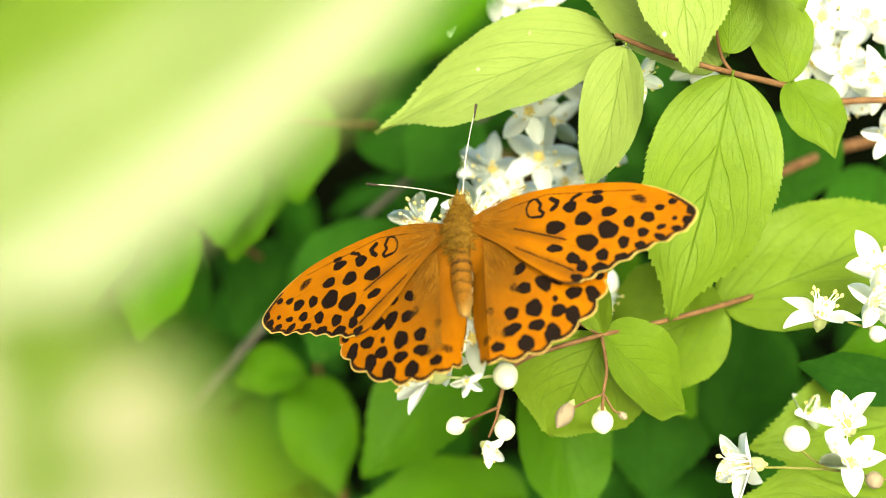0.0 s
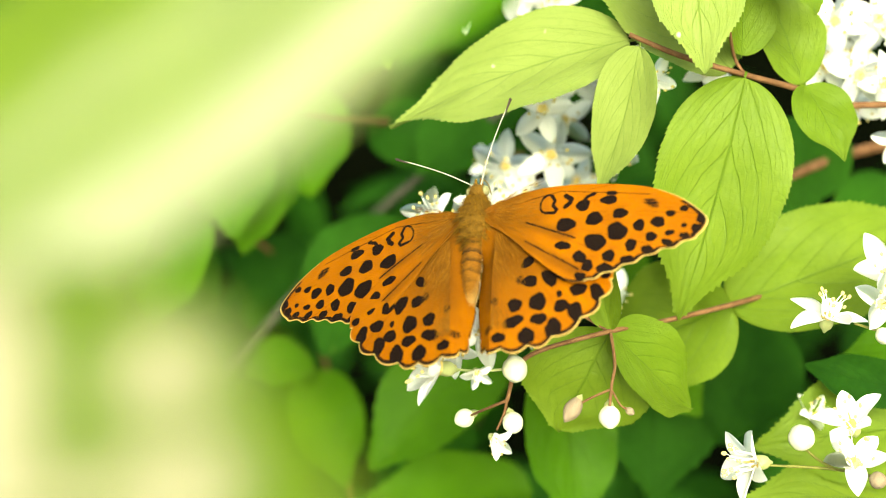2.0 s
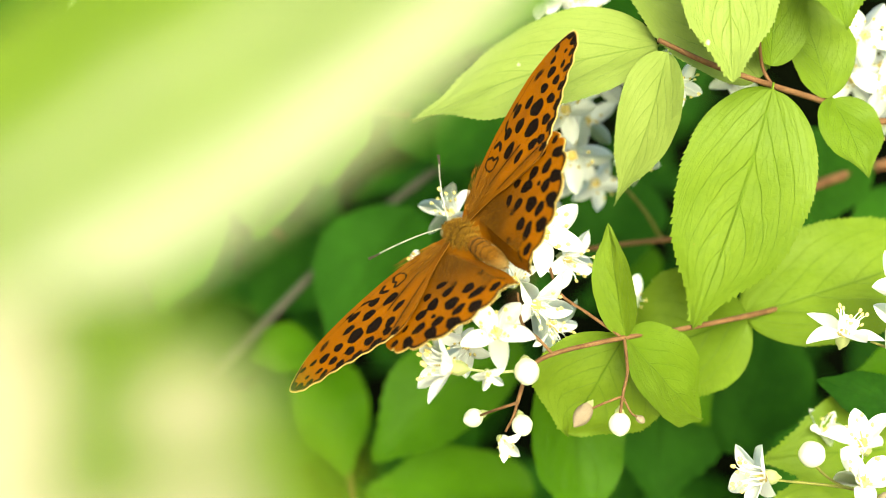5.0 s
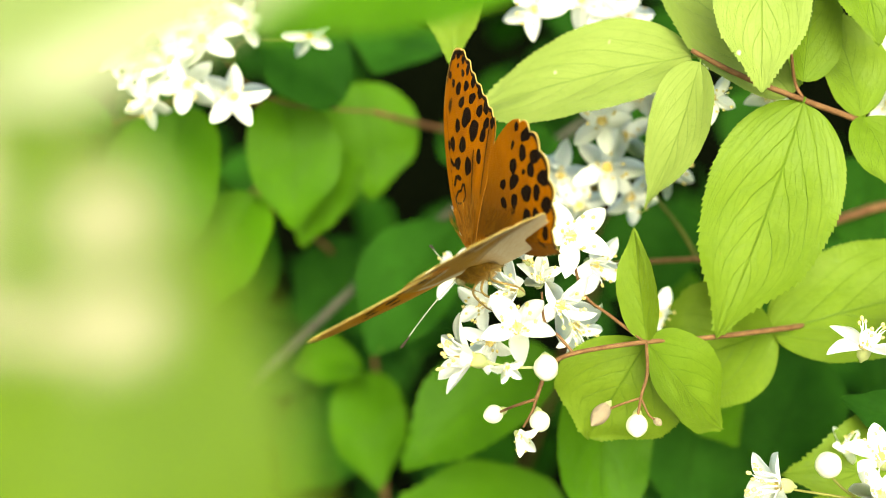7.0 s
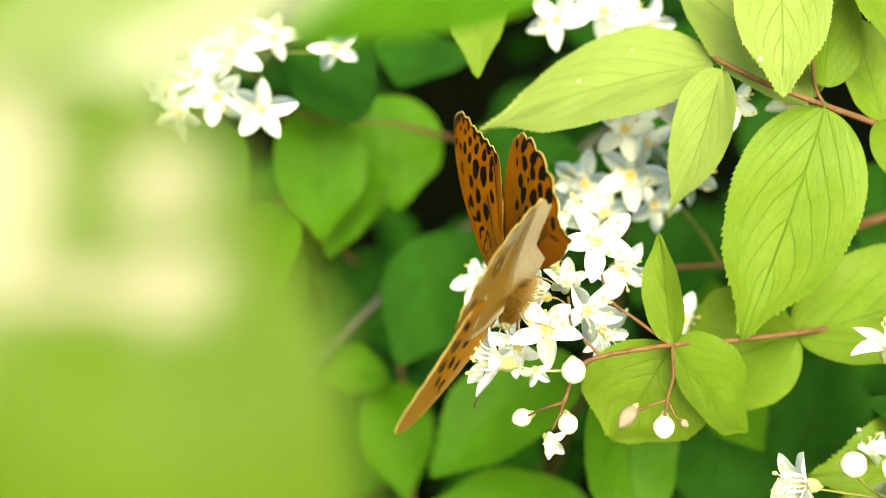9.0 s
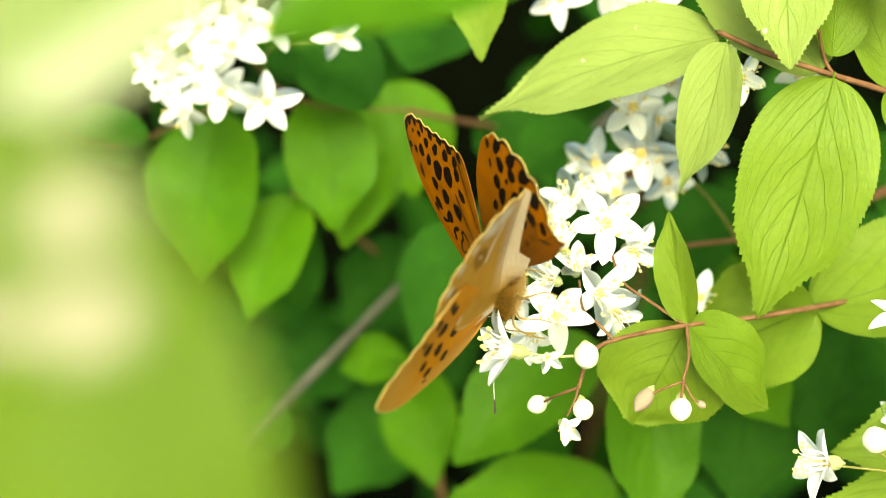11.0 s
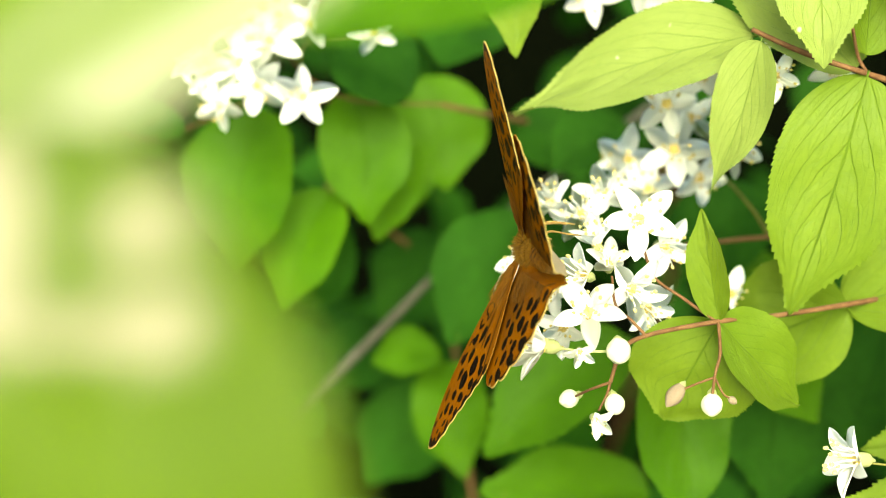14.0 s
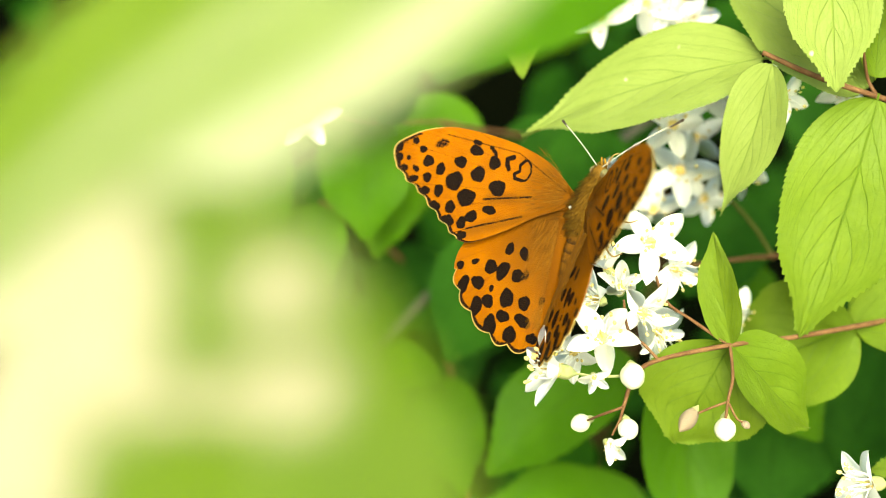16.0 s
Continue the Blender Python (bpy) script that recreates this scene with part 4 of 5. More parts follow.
HIND_SPOTS = [(7.4, -7.4, 0.7, 1.1, -40), (10.1, -7.0, 0.7, 0.9, 20), (7.8, -10.5, 1.1, 0.9, 0), (10.6, -10.1, 1.0, 1.4, 30), (12.8, -9.8, 1.1, 1.0, 0), (5.8, -14.0, 1.0, 1.0, 0), (9.0, -13.7, 1.2, 1.3, 0), (12.0, -12.7, 0.4, 0.5, 0), (14.6, -12.2, 1.2, 0.9, 10), (17.2, -12.8, 0.9, 1.4, 15), (12.3, -14.5, 1.1, 0.9, 20), (14.2, -15.4, 1.0, 1.4, 10), (5.6, -16.4, 1.5, 0.8, 20), (9.2, -16.2, 1.2, 0.8, 5), (11.2, -17.6, 1.1, 1.4, -15), (3.6, -18.5, 1.0, 0.7, 0), (7.5, -18.5, 1.2, 1.1, 0), (18.4, -10.2, 0.7, 0.6, 0), (15.8, -9.4, 0.7, 0.4, -20)]
HIND_FAINT = [(6.4, -10.2, 0.7, 1.0, 0), (2.1, -17.1, 0.9, 0.8, 0), (2.9, -13.3, 0.7, 0.9, 0)]
UNDER_SPOTS = [(17.5, -0.2, 1.1, 1.0, 0), (13.5, -1.1, 1.2, 1.0, 0), (21.1, -2.2, 1.3, 1.1, -30), (18.2, -3.8, 1.4, 1.1, -15), (19.2, 2.6, 1.1, 0.7, 0), (21.1, 0.6, 0.9, 0.8, 0), (15.1, 2.1, 1.0, 0.8, 15), (20.4, -5.8, 0.9, 0.9, 0), (16.3, -6.0, 1.1, 0.8, -30), (19.5, 3.9, 0.6, 0.3, 0), (17.6, -7.3, 0.8, 0.8, 0), (23.3, -4.2, 0.7, 0.7, 0)]
# the under side of the hind wing: olive patches, silver patches and streaks
OLIVE = [(13.0, -7.3, 3.0, 2.3, -35), (10.2, -13.7, 2.6, 2.0, -50), (15.4, -10.6, 1.6, 1.2, -50)]
SILVER = [(17.6, -7.4, 1.8, 1.4, -60), (17.2, -12.4, 1.0, 0.8, 0), (15.4, -15.0, 1.0, 0.8, 0), (9.4, -18.0, 2.6, 1.3, -20), (6.4, -18.6, 2.2, 1.5, 0), (13.0, -7.4, 0.3, 0.3, 0), (10.2, -13.8, 0.3, 0.3, 0), (12.6, -16.6, 0.9, 0.7, 0)]
SILVER_LINES = [((12.4, -4.0), (11.9, -5.2)), ((11.9, -5.2), (10.9, -7.2)), ((10.9, -7.2), (11.4, -9.0)), ((8.2, -12.0), (7.2, -14.4)), ((7.2, -14.4), (5.8, -16.8))]


def blots(P, spots, soft=0.34, size=1.04):
    """How far each point lies inside any of the spots: 1 inside, 0 outside, soft at the rim."""
    best = np.zeros(len(P))
    for x, y, a, b, turn in spots:
        c, s = math.cos(radians(turn)), math.sin(radians(turn))
        dx, dy = P[:, 0] - x, P[:, 1] - y
        q = size * np.sqrt(((dx * c + dy * s) / a) ** 2 + ((-dx * s + dy * c) / b) ** 2)
        ang = np.arctan2(dy, dx)
        q *= 1 + 0.06 * np.sin(3 * ang + x * 5) + 0.04 * np.sin(5 * ang + y * 7)
        best = np.maximum(best, np.clip((1 + soft / 2 - q) / soft, 0, 1))
    return best


def strokes(P, lines, w):
    best = np.zeros(len(P))
    for (x0, y0), (x1, y1) in lines:
        d = np.array((x1 - x0, y1 - y0))
        t = np.clip(((P[:, 0] - x0) * d[0] + (P[:, 1] - y0) * d[1]) / (d @ d), 0, 1)
        q = np.hypot(P[:, 0] - x0 - t * d[0], P[:, 1] - y0 - t * d[1])
        best = np.maximum(best, np.clip(1.3 - q / w, 0, 1))
    return best


def wing(name, parent, edge, base, mirror, fore, label):
    """A solid thin wing: an upper and an under sheet, veined and scalloped, fanned out from its root."""
    nu, nv = 150, 380
    line = np.array([(p.x, p.y) for p in smooth_line([(x, y, 0) for x, y in edge], 14)])
    step = np.linspace(0, len(line) - 1, nv)
    E = np.stack([np.interp(step, np.arange(len(line)), line[:, k]) for k in (0, 1)], 1)
    tooth = np.zeros_like(E)
    if not fore:
        # teeth of the scalloped hind margin
        for k in range(nv):
            x, y = E[k]
            s = k / nv
            if 0.30 < s < 0.76:
                n = np.array((x - 6.0, y + 8.0))
                tooth[k] = n / np.hypot(*n) * (0.8 * abs(math.sin((s - 0.30) / 0.46 * math.pi * 7)) - 0.5)
    else:
        for k in range(nv):
            s = k / nv
            if 0.52 < s < 0.80:
                tooth[k] = np.array((0.12, -0.16)) * math.sin((s - 0.52) / 0.28 * math.pi * 12)
    B = np.array(base)
    u = np.linspace(0.0, 1.0, nu) ** 0.85
    P = (B + u[:, None, None] * (E[None] - B) + (np.clip((u - 0.75) / 0.25, 0, 1) ** 1.5)[:, None, None] * tooth[None]).reshape(-1, 2)
    uu = np.repeat(u, nv)
    vv = np.tile(np.linspace(0, 1, nv), nu)
    # veins run from the root to the margin
    nveins = 11 if fore else 9
    ph = np.abs((vv * nveins) % 1.0 - 0.5)
    reach = np.hypot(*(P - B).T)
    vein = np.clip(1.25 - ph / nveins * reach * 4.2 / 0.15, 0, 1) * np.clip((reach - 9) / 8, 0, 1)
    root = np.clip(1.5 * (1 - reach / (12.0 if fore else 16.0)), 0, 1)
    relief = 0.02 * vein + 0.35 * np.sin(uu * 2.6) + 0.12 * np.sin(vv * 9 + uu * 5)
    Zu = relief
    if not fore:
        # the inner margin folds down along the abdomen
        inner = np.clip(2.4 - P[:, 0], 0, None) * np.clip((-P[:, 1] - 2) / 4, 0, 1)
        Zu = Zu - 0.85 * inner
        P[:, 0] += 0.30 * inner
    rim = np.clip((uu - 0.990) / 0.008, 0, 1) * np.where((vv > 0.30) & (vv < 0.80), 1, 0.1)
    dark_rim = np.clip((uu - 0.955) / 0.02, 0, 1) * (1 - rim) * np.where((vv > 0.35) & (vv < 0.9), 0.72, 0.1)
    if fore:
        spot_m = blots(P, FORE_SPOTS, size=0.98)
        spot_m = np.maximum(spot_m, 0.62 * blots(P, FORE_FAINT, 0.9))
        # the looped mark near the root, the hooked bars and the scent streaks
        for width, pts in ((0.20, ((10.7, 3.75), (10.1, 3.8), (9.4, 3.3), (9.1, 2.5), (9.2, 1.7), (9.6, 1.1), (10.2, 0.95))),
                           (0.30, ((10.6, 3.7), (11.2, 2.9), (11.0, 2.1), (11.7, 1.5), (11.4, 0.95), (10.2, 0.95))),
                           (0.45, ((12.7, 3.6), (13.6, 3.1), (13.4, 2.4), (12.9, 1.9))),
                           (0.34, ((15.6, 2.8), (15.9, 3.4), (16.9, 3.85))),
                           (0.42, ((19.0, 3.9), (19.9, 3.9)))):
            spot_m = np.maximum(spot_m, strokes(P, list(zip(pts, pts[1:])), width))
        spot_m = np.maximum(spot_m, 0.62 * strokes(P, [((7.6, -0.7), (11.0, -1.8)), ((11.0, -1.8), (15.2, -3.2))], 0.26))
        spot_m = np.maximum(spot_m, 0.58 * strokes(P, [((8.0, -3.6), (12.0, -5.6)), ((12.0, -5.6), (16.4, -7.8))], 0.26))
        spot_m = np.maximum(spot_m, 0.50 * strokes(P, [((2.5, 1.6), (12.0, 4.4)), ((12.0, 4.4), (25.0, 3.6))], 0.22))
        haze = np.maximum(0.80 * root, 0.60 * strokes(P, [((3, -1.4), (16.0, -8.0)), ((5, -0.3), (14.0, -2.8))], 1.0))
        un_spot = blots(P, UNDER_SPOTS)
        un_haze = np.clip(np.maximum((P[:, 0] - 20) / 8, (P[:, 1] - 2.2) / 2.0), 0, 1) * 0.8
    else:
        spot_m = blots(P, HIND_SPOTS, size=0.98)
        spot_m = np.maximum(spot_m, 0.55 * blots(P, HIND_FAINT, 0.9))
        haze = np.maximum(1.1 * root * np.clip((P[:, 0] - 0.8) / 2.0, 0.5, 1), 0.9 * np.clip(1 - np.abs(P[:, 0] - 2.6) / 2.2, 0, 1) * np.clip((P[:, 1] + 18) / 6, 0, 1))
        un_spot = 0.62 * blots(P, OLIVE, 0.7)
        inner_side = np.clip((5.2 - P[:, 0]) / 3, 0, 1) * np.clip((-P[:, 1] - 3) / 5, 0, 1)
        un_haze = np.maximum.reduce([0.75 * inner_side, blots(P, SILVER, 0.9), strokes(P, SILVER_LINES, 0.42), strokes(P, [((2.2, 0.4), (8.5, -0.5)), ((8.5, -0.5), (12.0, -1.8))], 0.6)])
        un_spot = un_spot * (1 - un_haze)
    spot_m = np.maximum(spot_m, (0.66 if fore else 0.50) * vein)
    haze = np.maximum(haze, (0.0 if fore else 0.35) * vein)
    spot_m = np.maximum(spot_m, dark_rim)
    un_spot = np.maximum(un_spot, (0.42 if fore else 0.60) * vein)
    sgn = -1 if mirror else 1
    n = nu * nv
    V = np.zeros((2 * n, 3))
    V[:n, 0], V[:n, 1], V[:n, 2] = P[:, 0] * sgn, 1.12 * (P[:, 1] - B[1]), Zu + 0.07
    V[n:, 0], V[n:, 1], V[n:, 2] = P[:, 0] * sgn, 1.12 * (P[:, 1] - B[1]), Zu - 0.07
    i, j = np.meshgrid(np.arange(nu - 1), np.arange(nv - 1), indexing="ij")
    a = (i * nv + j).ravel()
    top = np.stack([a, a + nv, a + nv + 1, a + 1], 1)
    bot = np.stack([a + n, a + n + 1, a + n + nv + 1, a + n + nv], 1)
    k = (nu - 1) * nv + np.arange(nv - 1)
    edge_f = np.stack([k, k + n, k + n + 1, k + 1], 1)
    F = np.concatenate([top, bot, edge_f])
    if mirror:
        F = F[:, ::-1]
    me = bpy.data.meshes.new(name)
    me.from_pydata((V / 1000).tolist(), [], F.tolist())
    me.materials.append(UPPER)
    me.materials.append(UNDER_FORE if fore else UNDER_HIND)
    mats = np.zeros(len(F), dtype=np.int32)
    mats[len(top):len(top) + len(bot)] = 1
    me.polygons.foreach_set("material_index", mats)
    me.polygons.foreach_set("use_smooth", np.ones(len(F), dtype=bool))
    att = me.color_attributes.new("pattern", 'FLOAT_COLOR', 'POINT')
    C = np.zeros((2 * n, 4), dtype=np.float32)
    C[:n, 0], C[:n, 1], C[:n, 2] = spot_m, haze, rim
    C[n:, 0], C[n:, 1], C[n:, 2] = un_spot, un_haze, rim
    C[:, 3] = 1
    att.data.foreach_set("color", C.ravel())
    fan = me.attributes.new("fan", 'FLOAT_VECTOR', 'POINT')
    A = np.zeros((2 * n, 3), dtype=np.float32)
    A[:n, 0], A[:n, 1] = reach * 0.35, vv * 130
    A[n:] = A[:n] + 40
    fan.data.foreach_set("vector", A.ravel())
    ob = part(name, me, None, parent, label)
    # loose brown hair on the inner half of the wing, combed outwards
    rnd = random.Random(60 + fore)
    hair = bmesh.new()
    for h in range(420 if fore else 1100):
        if fore:
            d, a = 2.0 + 6.5 * rnd.random() ** 1.4, rnd.uniform(-0.62, 0.55)
            x, y = B[0] + d * math.cos(a), B[1] + d * math.sin(a)
            way = Vector((math.cos(a), math.sin(a) - 0.1, 0.16))
        else:
            y = -2.0 - 14.5 * rnd.random()
            x = 2.4 + rnd.random() ** 1.8 * (4.2 if y > -12 else 2.2)
            way = Vector((0.35 + rnd.uniform(-0.2, 0.2), -1.0, 0.14))
        way = way.normalized() * rnd.uniform(0.9, 2.3)
        p = Vector((sgn * x, 1.12 * (y - B[1]), 0.42 if fore else 0.36))
        way.x *= sgn
        side = way.cross(Vector((0, 0, 1))).normalized() * 0.035
        tri = [hair.verts.new(v) for v in (p - side, p + side, p + way)]
        ridge = hair.verts.new(p + way * 0.3 + Vector((0, 0, 0.05)))
        hair.faces.new((tri[0], ridge, tri[2]))
        hair.faces.new((ridge, tri[1], tri[2]))
    part("wing_hair", scaled(hair), WING_HAIR, ob, "fine brown hair at the wing's base")
    return ob


def lathe(bm, prof, sides=20, squash=0.85):
    """Rings along y: (y, radius, z)."""
    rings = [[bm.verts.new((r * math.cos(q), y, z + squash * r * math.sin(q))) for q in (2 * math.pi * k / sides for k in range(sides))] for y, r, z in prof]
    for x, y in zip(rings, rings[1:]):
        for k in range(sides):
            bm.faces.new((x[k], y[k], y[(k + 1) % sides], x[(k + 1) % sides]))
    bm.faces.new(rings[0])
    bm.faces.new(rings[-1][::-1])
    return bm


def scaled(bm):
    bmesh.ops.scale(bm, vec=(0.001, 0.001, 0.001), verts=bm.verts)
    bmesh.ops.recalc_face_normals(bm, faces=bm.faces)
    return bm


def hairs(rows, seed, length):
    """Short tapering hairs that lie back along the body."""
    rnd = random.Random(seed)
    bm = bmesh.new()
    for y, r, z, count in rows:
        for k in range(count):
            q = rnd.uniform(0, 2 * math.pi)
            yy = y + rnd.uniform(-0.6, 0.6)
            p = Vector((r * math.cos(q), yy, z + 0.85 * r * math.sin(q)))
            out = Vector((math.cos(q), rnd.uniform(-1.3, -0.2), math.sin(q))).normalized()
            ln = length * rnd.uniform(0.5, 1.3)
            side = out.cross(Vector((0, 1, 0.3))).normalized() * 0.05
            tip = p + out * ln + Vector((0, -0.25 * ln, 0))
            a, b, c = bm.verts.new(p - side), bm.verts.new(p + side), bm.verts.new(tip)
            d = bm.verts.new(p + out.cross(side).normalized() * 0.07)
            bm.faces.new((a, b, c))
            bm.faces.new((b, d, c))
            bm.faces.new((d, a, c))
    return scaled(bm)


butterfly = new("butterfly")
butterfly.empty_display_size = 0.005
tagged(butterfly, "orange butterfly with black-spotted wings feeding on white flowers", "butterfly")
THORAX = [(-3.2, 1.2, -0.4), (-2.4, 1.9, -0.2), (-1.0, 2.35, 0.0), (0.8, 2.4, 0.1), (2.4, 2.1, 0.1), (3.8, 1.6, 0.1), (4.8, 1.1, 0.0)]
part("thorax", scaled(lathe(bmesh.new(), THORAX)), FUR, butterfly, "thorax with golden-brown fur")
part("fur", hairs([(y, r * 0.97, z, 600) for y, r, z in THORAX], 3, 1.25), FUR, butterfly)
ab = []
for k in range(33):
    t = k / 32
    ab.append((-2.8 - 10.4 * t, (1.22 * (1 - t ** 3.2) ** 0.5 + 0.12) * (1 + 0.05 * abs(math.sin(t * math.pi * 7))), -0.4 - 1.3 * t * t))
part("abdomen", scaled(lathe(bmesh.new(), ab, 20, 0.95)), ABDOMEN, butterfly, "ringed brown and orange abdomen")
part("abdomen_fuzz", hairs([(y, r * 0.98, z, 80) for y, r, z in ab[:-1]], 4, 0.42), ABDOMEN, butterfly)
head = part("head", scaled(lathe(bmesh.new(), [(4.5, 0.8, 0.0), (5.0, 1.25, 0.05), (5.9, 1.35, 0.1), (6.7, 1.05, 0.1), (7.1, 0.5, 0.1)], 16, 0.9)), FUR, butterfly)
part("head_fur", hairs([(5.2, 1.2, 0.1, 90), (6.2, 1.2, 0.1, 90), (6.9, 0.7, 0.1, 60)], 5, 0.7), FUR, head)
feelers = {}
for s in (-1, 1):
    bm = bmesh.new()
    ball(bm, (s * 1.2, 6.0, 0.15), 0.62, 0.8, 0.8, 16, 12)
    part("eye", scaled(bm), EYE, head, "dark glossy compound eye")
    bm = bmesh.new()
    tube(bm, [Vector((s * 0.35, 6.9, -0.2)), Vector((s * 0.42, 7.6, 0.1)), Vector((s * 0.35, 8.2, 0.55))], 0.34, 0.12, 8)
    part("palp", scaled(bm), FUR, head)
    bm = bmesh.new()
    ln = smooth_line([(0, 0, 0), (-s * 0.25, 5.0, 0.25), (-s * 0.2, 10.0, 0.2), (0, 14.2, 0)], 8)
    tube(bm, ln, 0.085, 0.07, 8, 0.1)
    nf = len(bm.faces)
    tube(bm, [Vector((0, 12.2, 0.08)), Vector((0, 12.9, 0.05)), Vector((0, 13.7, 0.02)), Vector((0, 14.3, 0))], 0.11, 0.22, 8)
    ball(bm, (0, 14.3, 0), 0.24, 0.3, 0.24, 8, 6)
    bm.faces.ensure_lookup_table()
    for f in bm.faces[nf:]:
        f.material_index = 1
    feelers[s] = part("antenna", scaled(bm), HORN, butterfly, "thin pale antenna with a black club")
    feelers[s].data.materials.append(CLUB)
bm = bmesh.new()
tube(bm, smooth_line([(0, 7.0, -0.4), (0.2, 9.2, -1.2), (0.3, 9.8, -3.2), (0.2, 9.4, -5.0)], 8), 0.13, 0.08, 6)
part("proboscis", scaled(bm), LEG, head, "thin curled proboscis")
for s in (-1, 1):
    for y0, y1, ox in ((2.6, 6.0, 3.0), (0.6, 0.5, 4.2), (-1.2, -5.0, 3.6)):
        bm = bmesh.new()
        tube(bm, smooth_line([(s * 1.2, y0, -1.4), (s * ox, (y0 + y1) / 2, -1.6), (s * (ox + 0.4), y1, -4.4), (s * (ox + 0.3), y1 + 0.8, -6.4)], 6), 0.22, 0.10, 6)
        part("leg", scaled(bm), LEG, butterfly)
FORE_ROOT, HIND_ROOT = (0.4, 1.5), (0.4, -1.5)
wings = {}
for s, key in ((-1, "l"), (1, "r")):
    wings["fore", s] = wing("forewing", butterfly, FORE_EDGE, FORE_ROOT, s < 0, True, "orange forewing with black spots and a cream fringe")
    wings["hind", s] = wing("hindwing", butterfly, HIND_EDGE, HIND_ROOT, s < 0, False, "scalloped orange hindwing with black spots")

BODY = [
    (0, pose(0.01307, -0.00516, 1.00646, 16.8, -15.0, -11.8)),
    (1.5, pose(0.01336, -0.00548, 1.00722, 17.2, -15.0, -16.6)),
    (2, pose(0.01329, -0.00519, 1.00731, 17.2, -14.9, -16.5)),
    (3, pose(0.01326, -0.00331, 1.00643, 17.5, -15.5, -15.1)),
    (3.5, pose(0.01083, -0.00112, 1.00313, -4.4, -28.3, 13.0)),
    (4, pose(0.00985, 0.00077, 1.00183, -19.9, -31.9, 21.2)),
    (6.5, pose(0.00859, -0.00187, 0.99969, -35.7, -25.9, 58.4)),
    (7, pose(0.00767, -0.00643, 1.00081, -58.9, -25.8, 75.0)),
    (7.5, pose(0.00886, -0.01020, 1.00108, -71.3, -20.6, 81.1)),
    (8, pose(0.00946, -0.01125, 1.00101, -73.7, -14.6, 79.7)),
    (8.5, pose(0.00931, -0.01098, 1.00010, -76.4, -10.1, 83.2)),
    (9, pose(0.00870, -0.01244, 1.00024, -78.1, -11.7, 86.9)),
    (9.5, pose(0.00815, -0.01243, 0.99942, -80.2, -11.6, 92.9)),
    (12, pose(0.00500, -0.01684, 1.00096, -82.5, -20.3, 87.9)),
    (12.5, pose(0.00659, -0.00835, 0.99948, -64.9, -45.6, 57.5)),
    (13, pose(0.00551, -0.00510, 0.99877, -54.7, -47.1, 59.1)),
    (13.5, pose(0.00509, -0.00401, 0.99856, -52.6, -52.5, 58.6)),
    (14, pose(0.00486, -0.00394, 0.99912, -58.1, -63.0, 64.5)),
    (14.2, pose(-0.00173, -0.00366, 1.00336, 23.5, -70.2, 0.8)),
    (14.4, pose(0.00500, -0.00470, 1.00324, -2.5, -52.5, 6.4)),
    (14.5, pose(0.00609, -0.00277, 1.00604, 33.3, -39.1, -35.1)),
    (14.6, pose(0.01164, 0.00028, 1.01091, 66.8, 2.6, -76.0)),
    (14.7, pose(0.01591, -0.00015, 1.00963, 59.1, 10.9, -73.6)),
    (14.8, pose(0.01359, -0.00141, 1.00808, 53.1, -11.5, -55.2)),
    (15, pose(0.01159, -0.00353, 1.00626, 46.9, -5.6, -53.8)),
    (15.5, pose(0.01064, -0.00489, 1.00745, 48.6, -25.9, -59.7)),
    (16, pose(0.01151, -0.00262, 1.00952, 52.8, -12.1, -53.6))]
# seconds, then lift and sweep of the fore and hind wing, one side and the other, in degrees
WINGS = [
    (0, -12, -6, -11, -3, -3, -5, -6, 2),
    (1.5, -12, -9, -9, -6, -2, -6, -5, 2),
    (2, -13, -10, -10, -6, -3, -6, -6, 2),
    (3, -9, -8, -6, -5, -1, -5, -3, -0),
    (3.5, 6, -7, 9, 1, 19, -5, 21, -8),
    (4, 3, -1, 3, -4, 19, -6, 19, -4),
    (6.5, 25, -2, 25, 1, 18, -1, 19, -13),
    (7, 42, -10, 45, -4, 21, 0, 25, -23),
    (7.5, 41, -10, 48, -4, 26, -3, 28, -23),
    (8, 25, -5, 28, -3, 19, -7, 21, -27),
    (8.5, 27, -5, 30, -3, 19, -5, 19, -27),
    (9, 27, -4, 31, -1, 18, -5, 18, -27),
    (9.5, 38, -6, 43, -1, 19, -3, 18, -30),
    (12, 35, -17, 37, -10, 27, -4, 31, -29),
    (12.5, 12, 20, 11, 2, 44, 7, 45, -5),
    (13, 17, -2, 17, 0, 30, -5, 30, -3),
    (13.5, 20, -3, 21, 0, 28, -8, 28, -5),
    (14, 17, -1, 17, -7, 22, -13, 22, -4),
    (14.2, 1, 9, 0, -11, 37, -7, 37, 4),
    (14.4, -15, 7, -14, -3, 37, -15, 37, -0),
    (14.5, -14, 6, -16, -5, 27, -14, 27, 8),
    (14.6, 53, 4, 53, -0, 89, 6, 89, -4),
    (14.7, 40, -13, 40, -0, 81, 13, 80, -4),
    (14.8, 36, 8, 36, -10, 66, 1, 65, 3),
    (15, 8, -8, 4, -13, 37, -2, 37, 1),
    (15.5, 13, -4, 8, -8, 24, 4, 24, -4),
    (16, 22, -1, 19, -12, 32, 15, 32, -7)]

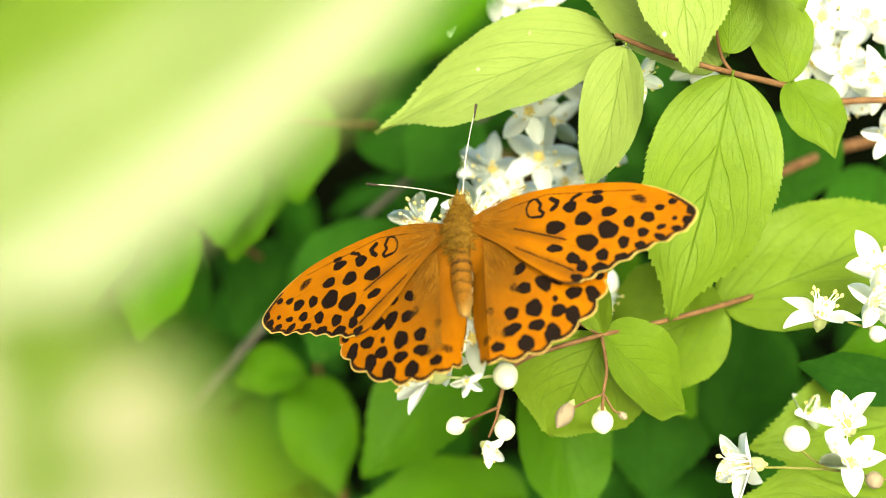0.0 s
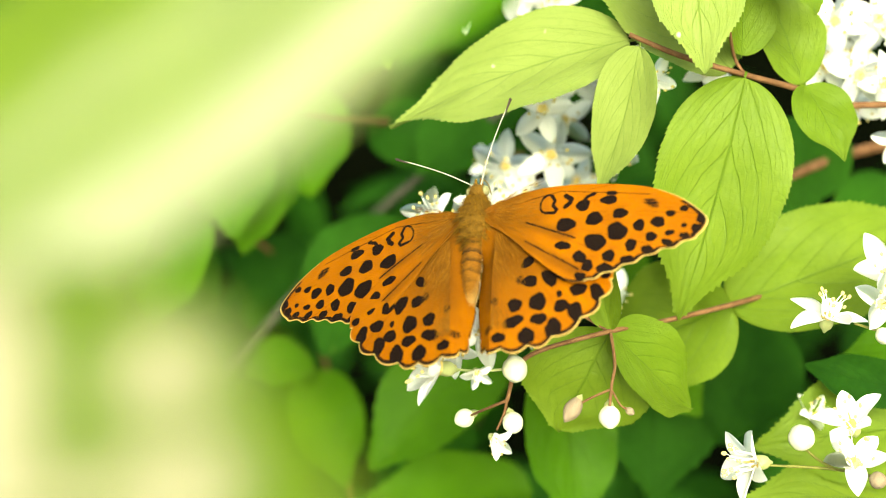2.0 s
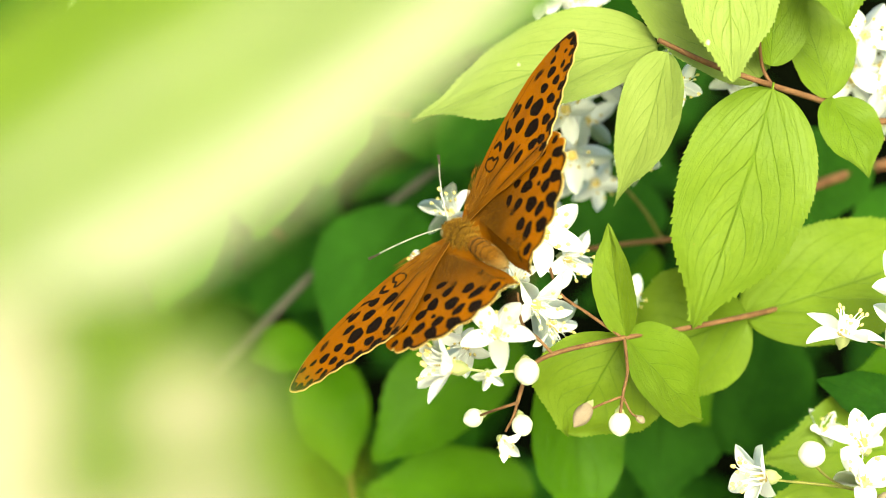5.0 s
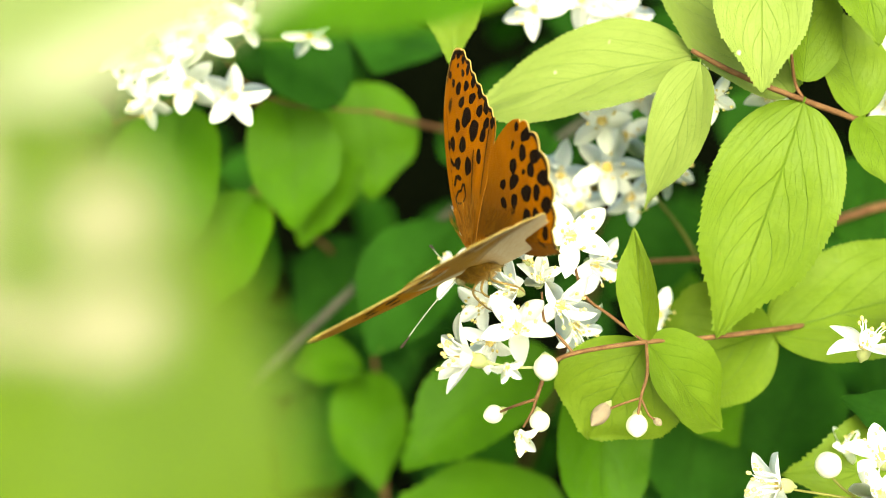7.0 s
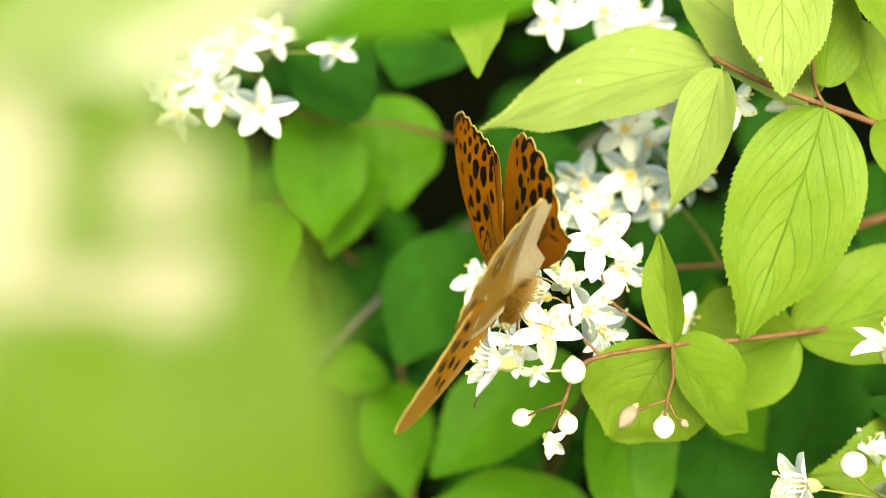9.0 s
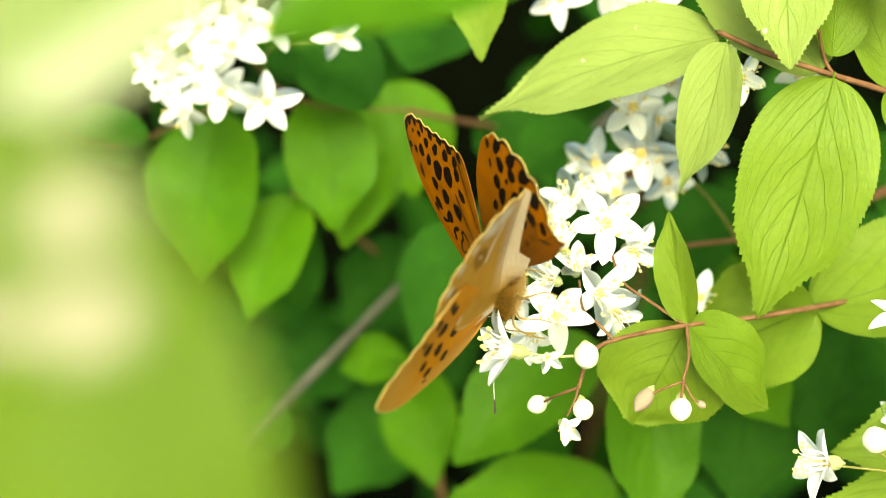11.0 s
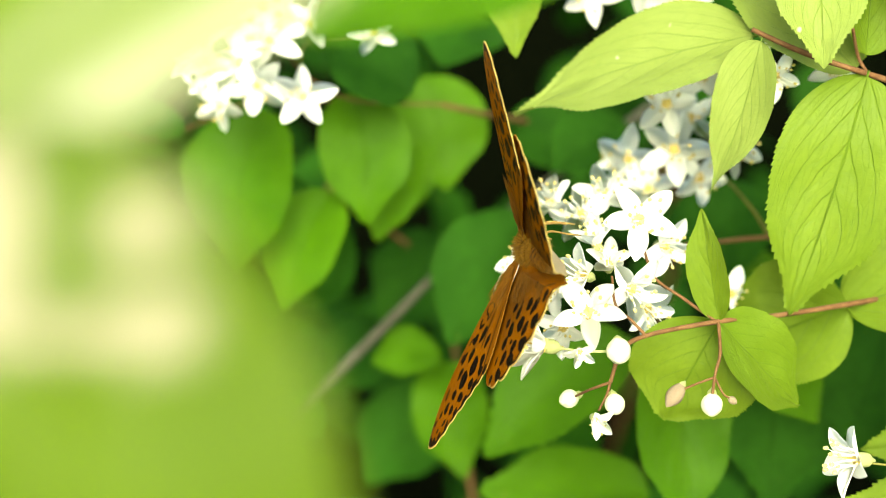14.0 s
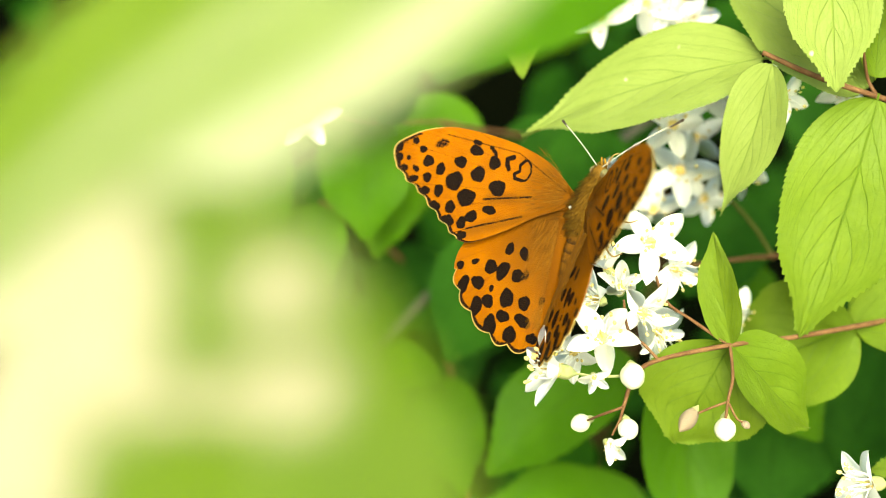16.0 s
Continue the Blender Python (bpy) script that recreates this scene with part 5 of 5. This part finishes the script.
# which way each antenna points, in the body's space
FEEL = {-1: [(0, -0.94, 0.33, 0.10), (1.5, -0.89, 0.45, 0.10), (3, -0.86, 0.51, -0.02), (3.5, -0.82, 0.56, 0.10), (4, -0.81, 0.57, 0.11), (7, -0.65, 0.75, 0.16), (7.5, -0.64, 0.73, 0.23), (8, -0.65, 0.74, 0.18), (8.5, -0.92, 0.34, 0.20), (9, -0.95, 0.22, 0.21), (9.5, -0.96, 0.21, 0.18), (12, -0.15, 0.98, -0.12), (14, -0.80, 0.60, 0.10), (14.5, -0.77, 0.64, 0.05), (15, -0.71, 0.70, -0.02), (15.5, -0.61, 0.79, 0.06), (16, -0.93, 0.34, -0.16)],
        1: [(0, 0.24, 0.93, 0.27), (1.5, 0.29, 0.95, 0.14), (2, 0.32, 0.92, 0.22), (3, 0.23, 0.97, 0.01), (3.5, 0.48, 0.79, 0.38), (4, 0.49, 0.78, 0.39), (6.5, 0.57, 0.81, 0.13), (13, 0.70, 0.67, 0.24), (13.5, 0.65, 0.75, 0.16), (14.5, 0.94, 0.20, 0.28), (15, 0.79, 0.56, 0.23), (15.5, 0.88, 0.47, 0.0), (16, 0.68, 0.72, -0.17)]}

# the blotched leaf sways a little: seconds, millimetres right and up
SWAY = [(0, 0.7, 0.8), (1.5, 0.3, 0.7), (3.5, 0.7, 0.9), (4.2, -0.1, 0.7), (7, 0.4, -0.6), (8, 0, 0), (9, -0.2, -0.1), (9.5, 0, -0.1), (12.5, -0.8, -0.5), (13.5, -0.1, -0.1), (14.5, -0.2, -1.2), (15, -0.9, -0.7), (16, 0.3, 0.3)]


def wing_pose(s, root_y, lift, sweep, down):
    """A wing's pose on the body: swept in its own plane, then lifted about the body's long axis."""
    m = Matrix.Rotation(-s * radians(lift), 4, 'Y') @ Matrix.Rotation(s * radians(sweep), 4, 'Z')
    return Matrix.Translation((s * 0.001, root_y / 1000, 0.001 - down)) @ m


def feel_pose(s, d):
    """An antenna's pose on the head, its length along d."""
    y = Vector(d).normalized()
    x = y.cross(Vector((0, 0, 1))).normalized()
    return Matrix.Translation((s * 0.00055, 0.0068, 0.0006)) @ Matrix((x, y, x.cross(y))).transposed().to_4x4()


def motions():
    walk(butterfly, BODY)
    rest = front_a.matrix_basis.copy()
    walk(front_a, [(t, Matrix.Translation(AXES @ Vector((u / 1000, v / 1000, 0))) @ rest) for t, u, v in SWAY])
    for s, o in ((-1, 1), (1, 5)):
        walk(wings["fore", s], [(r[0], wing_pose(s, FORE_ROOT[1], r[o], r[o + 1], 0.0)) for r in WINGS])
        walk(feelers[s], [(r[0], feel_pose(s, r[1:])) for r in FEEL[s]])
        walk(wings["hind", s], [(r[0], wing_pose(s, HIND_ROOT[1], r[o + 2] - 1.5, r[o + 3], 0.0005)) for r in WINGS])


motions()
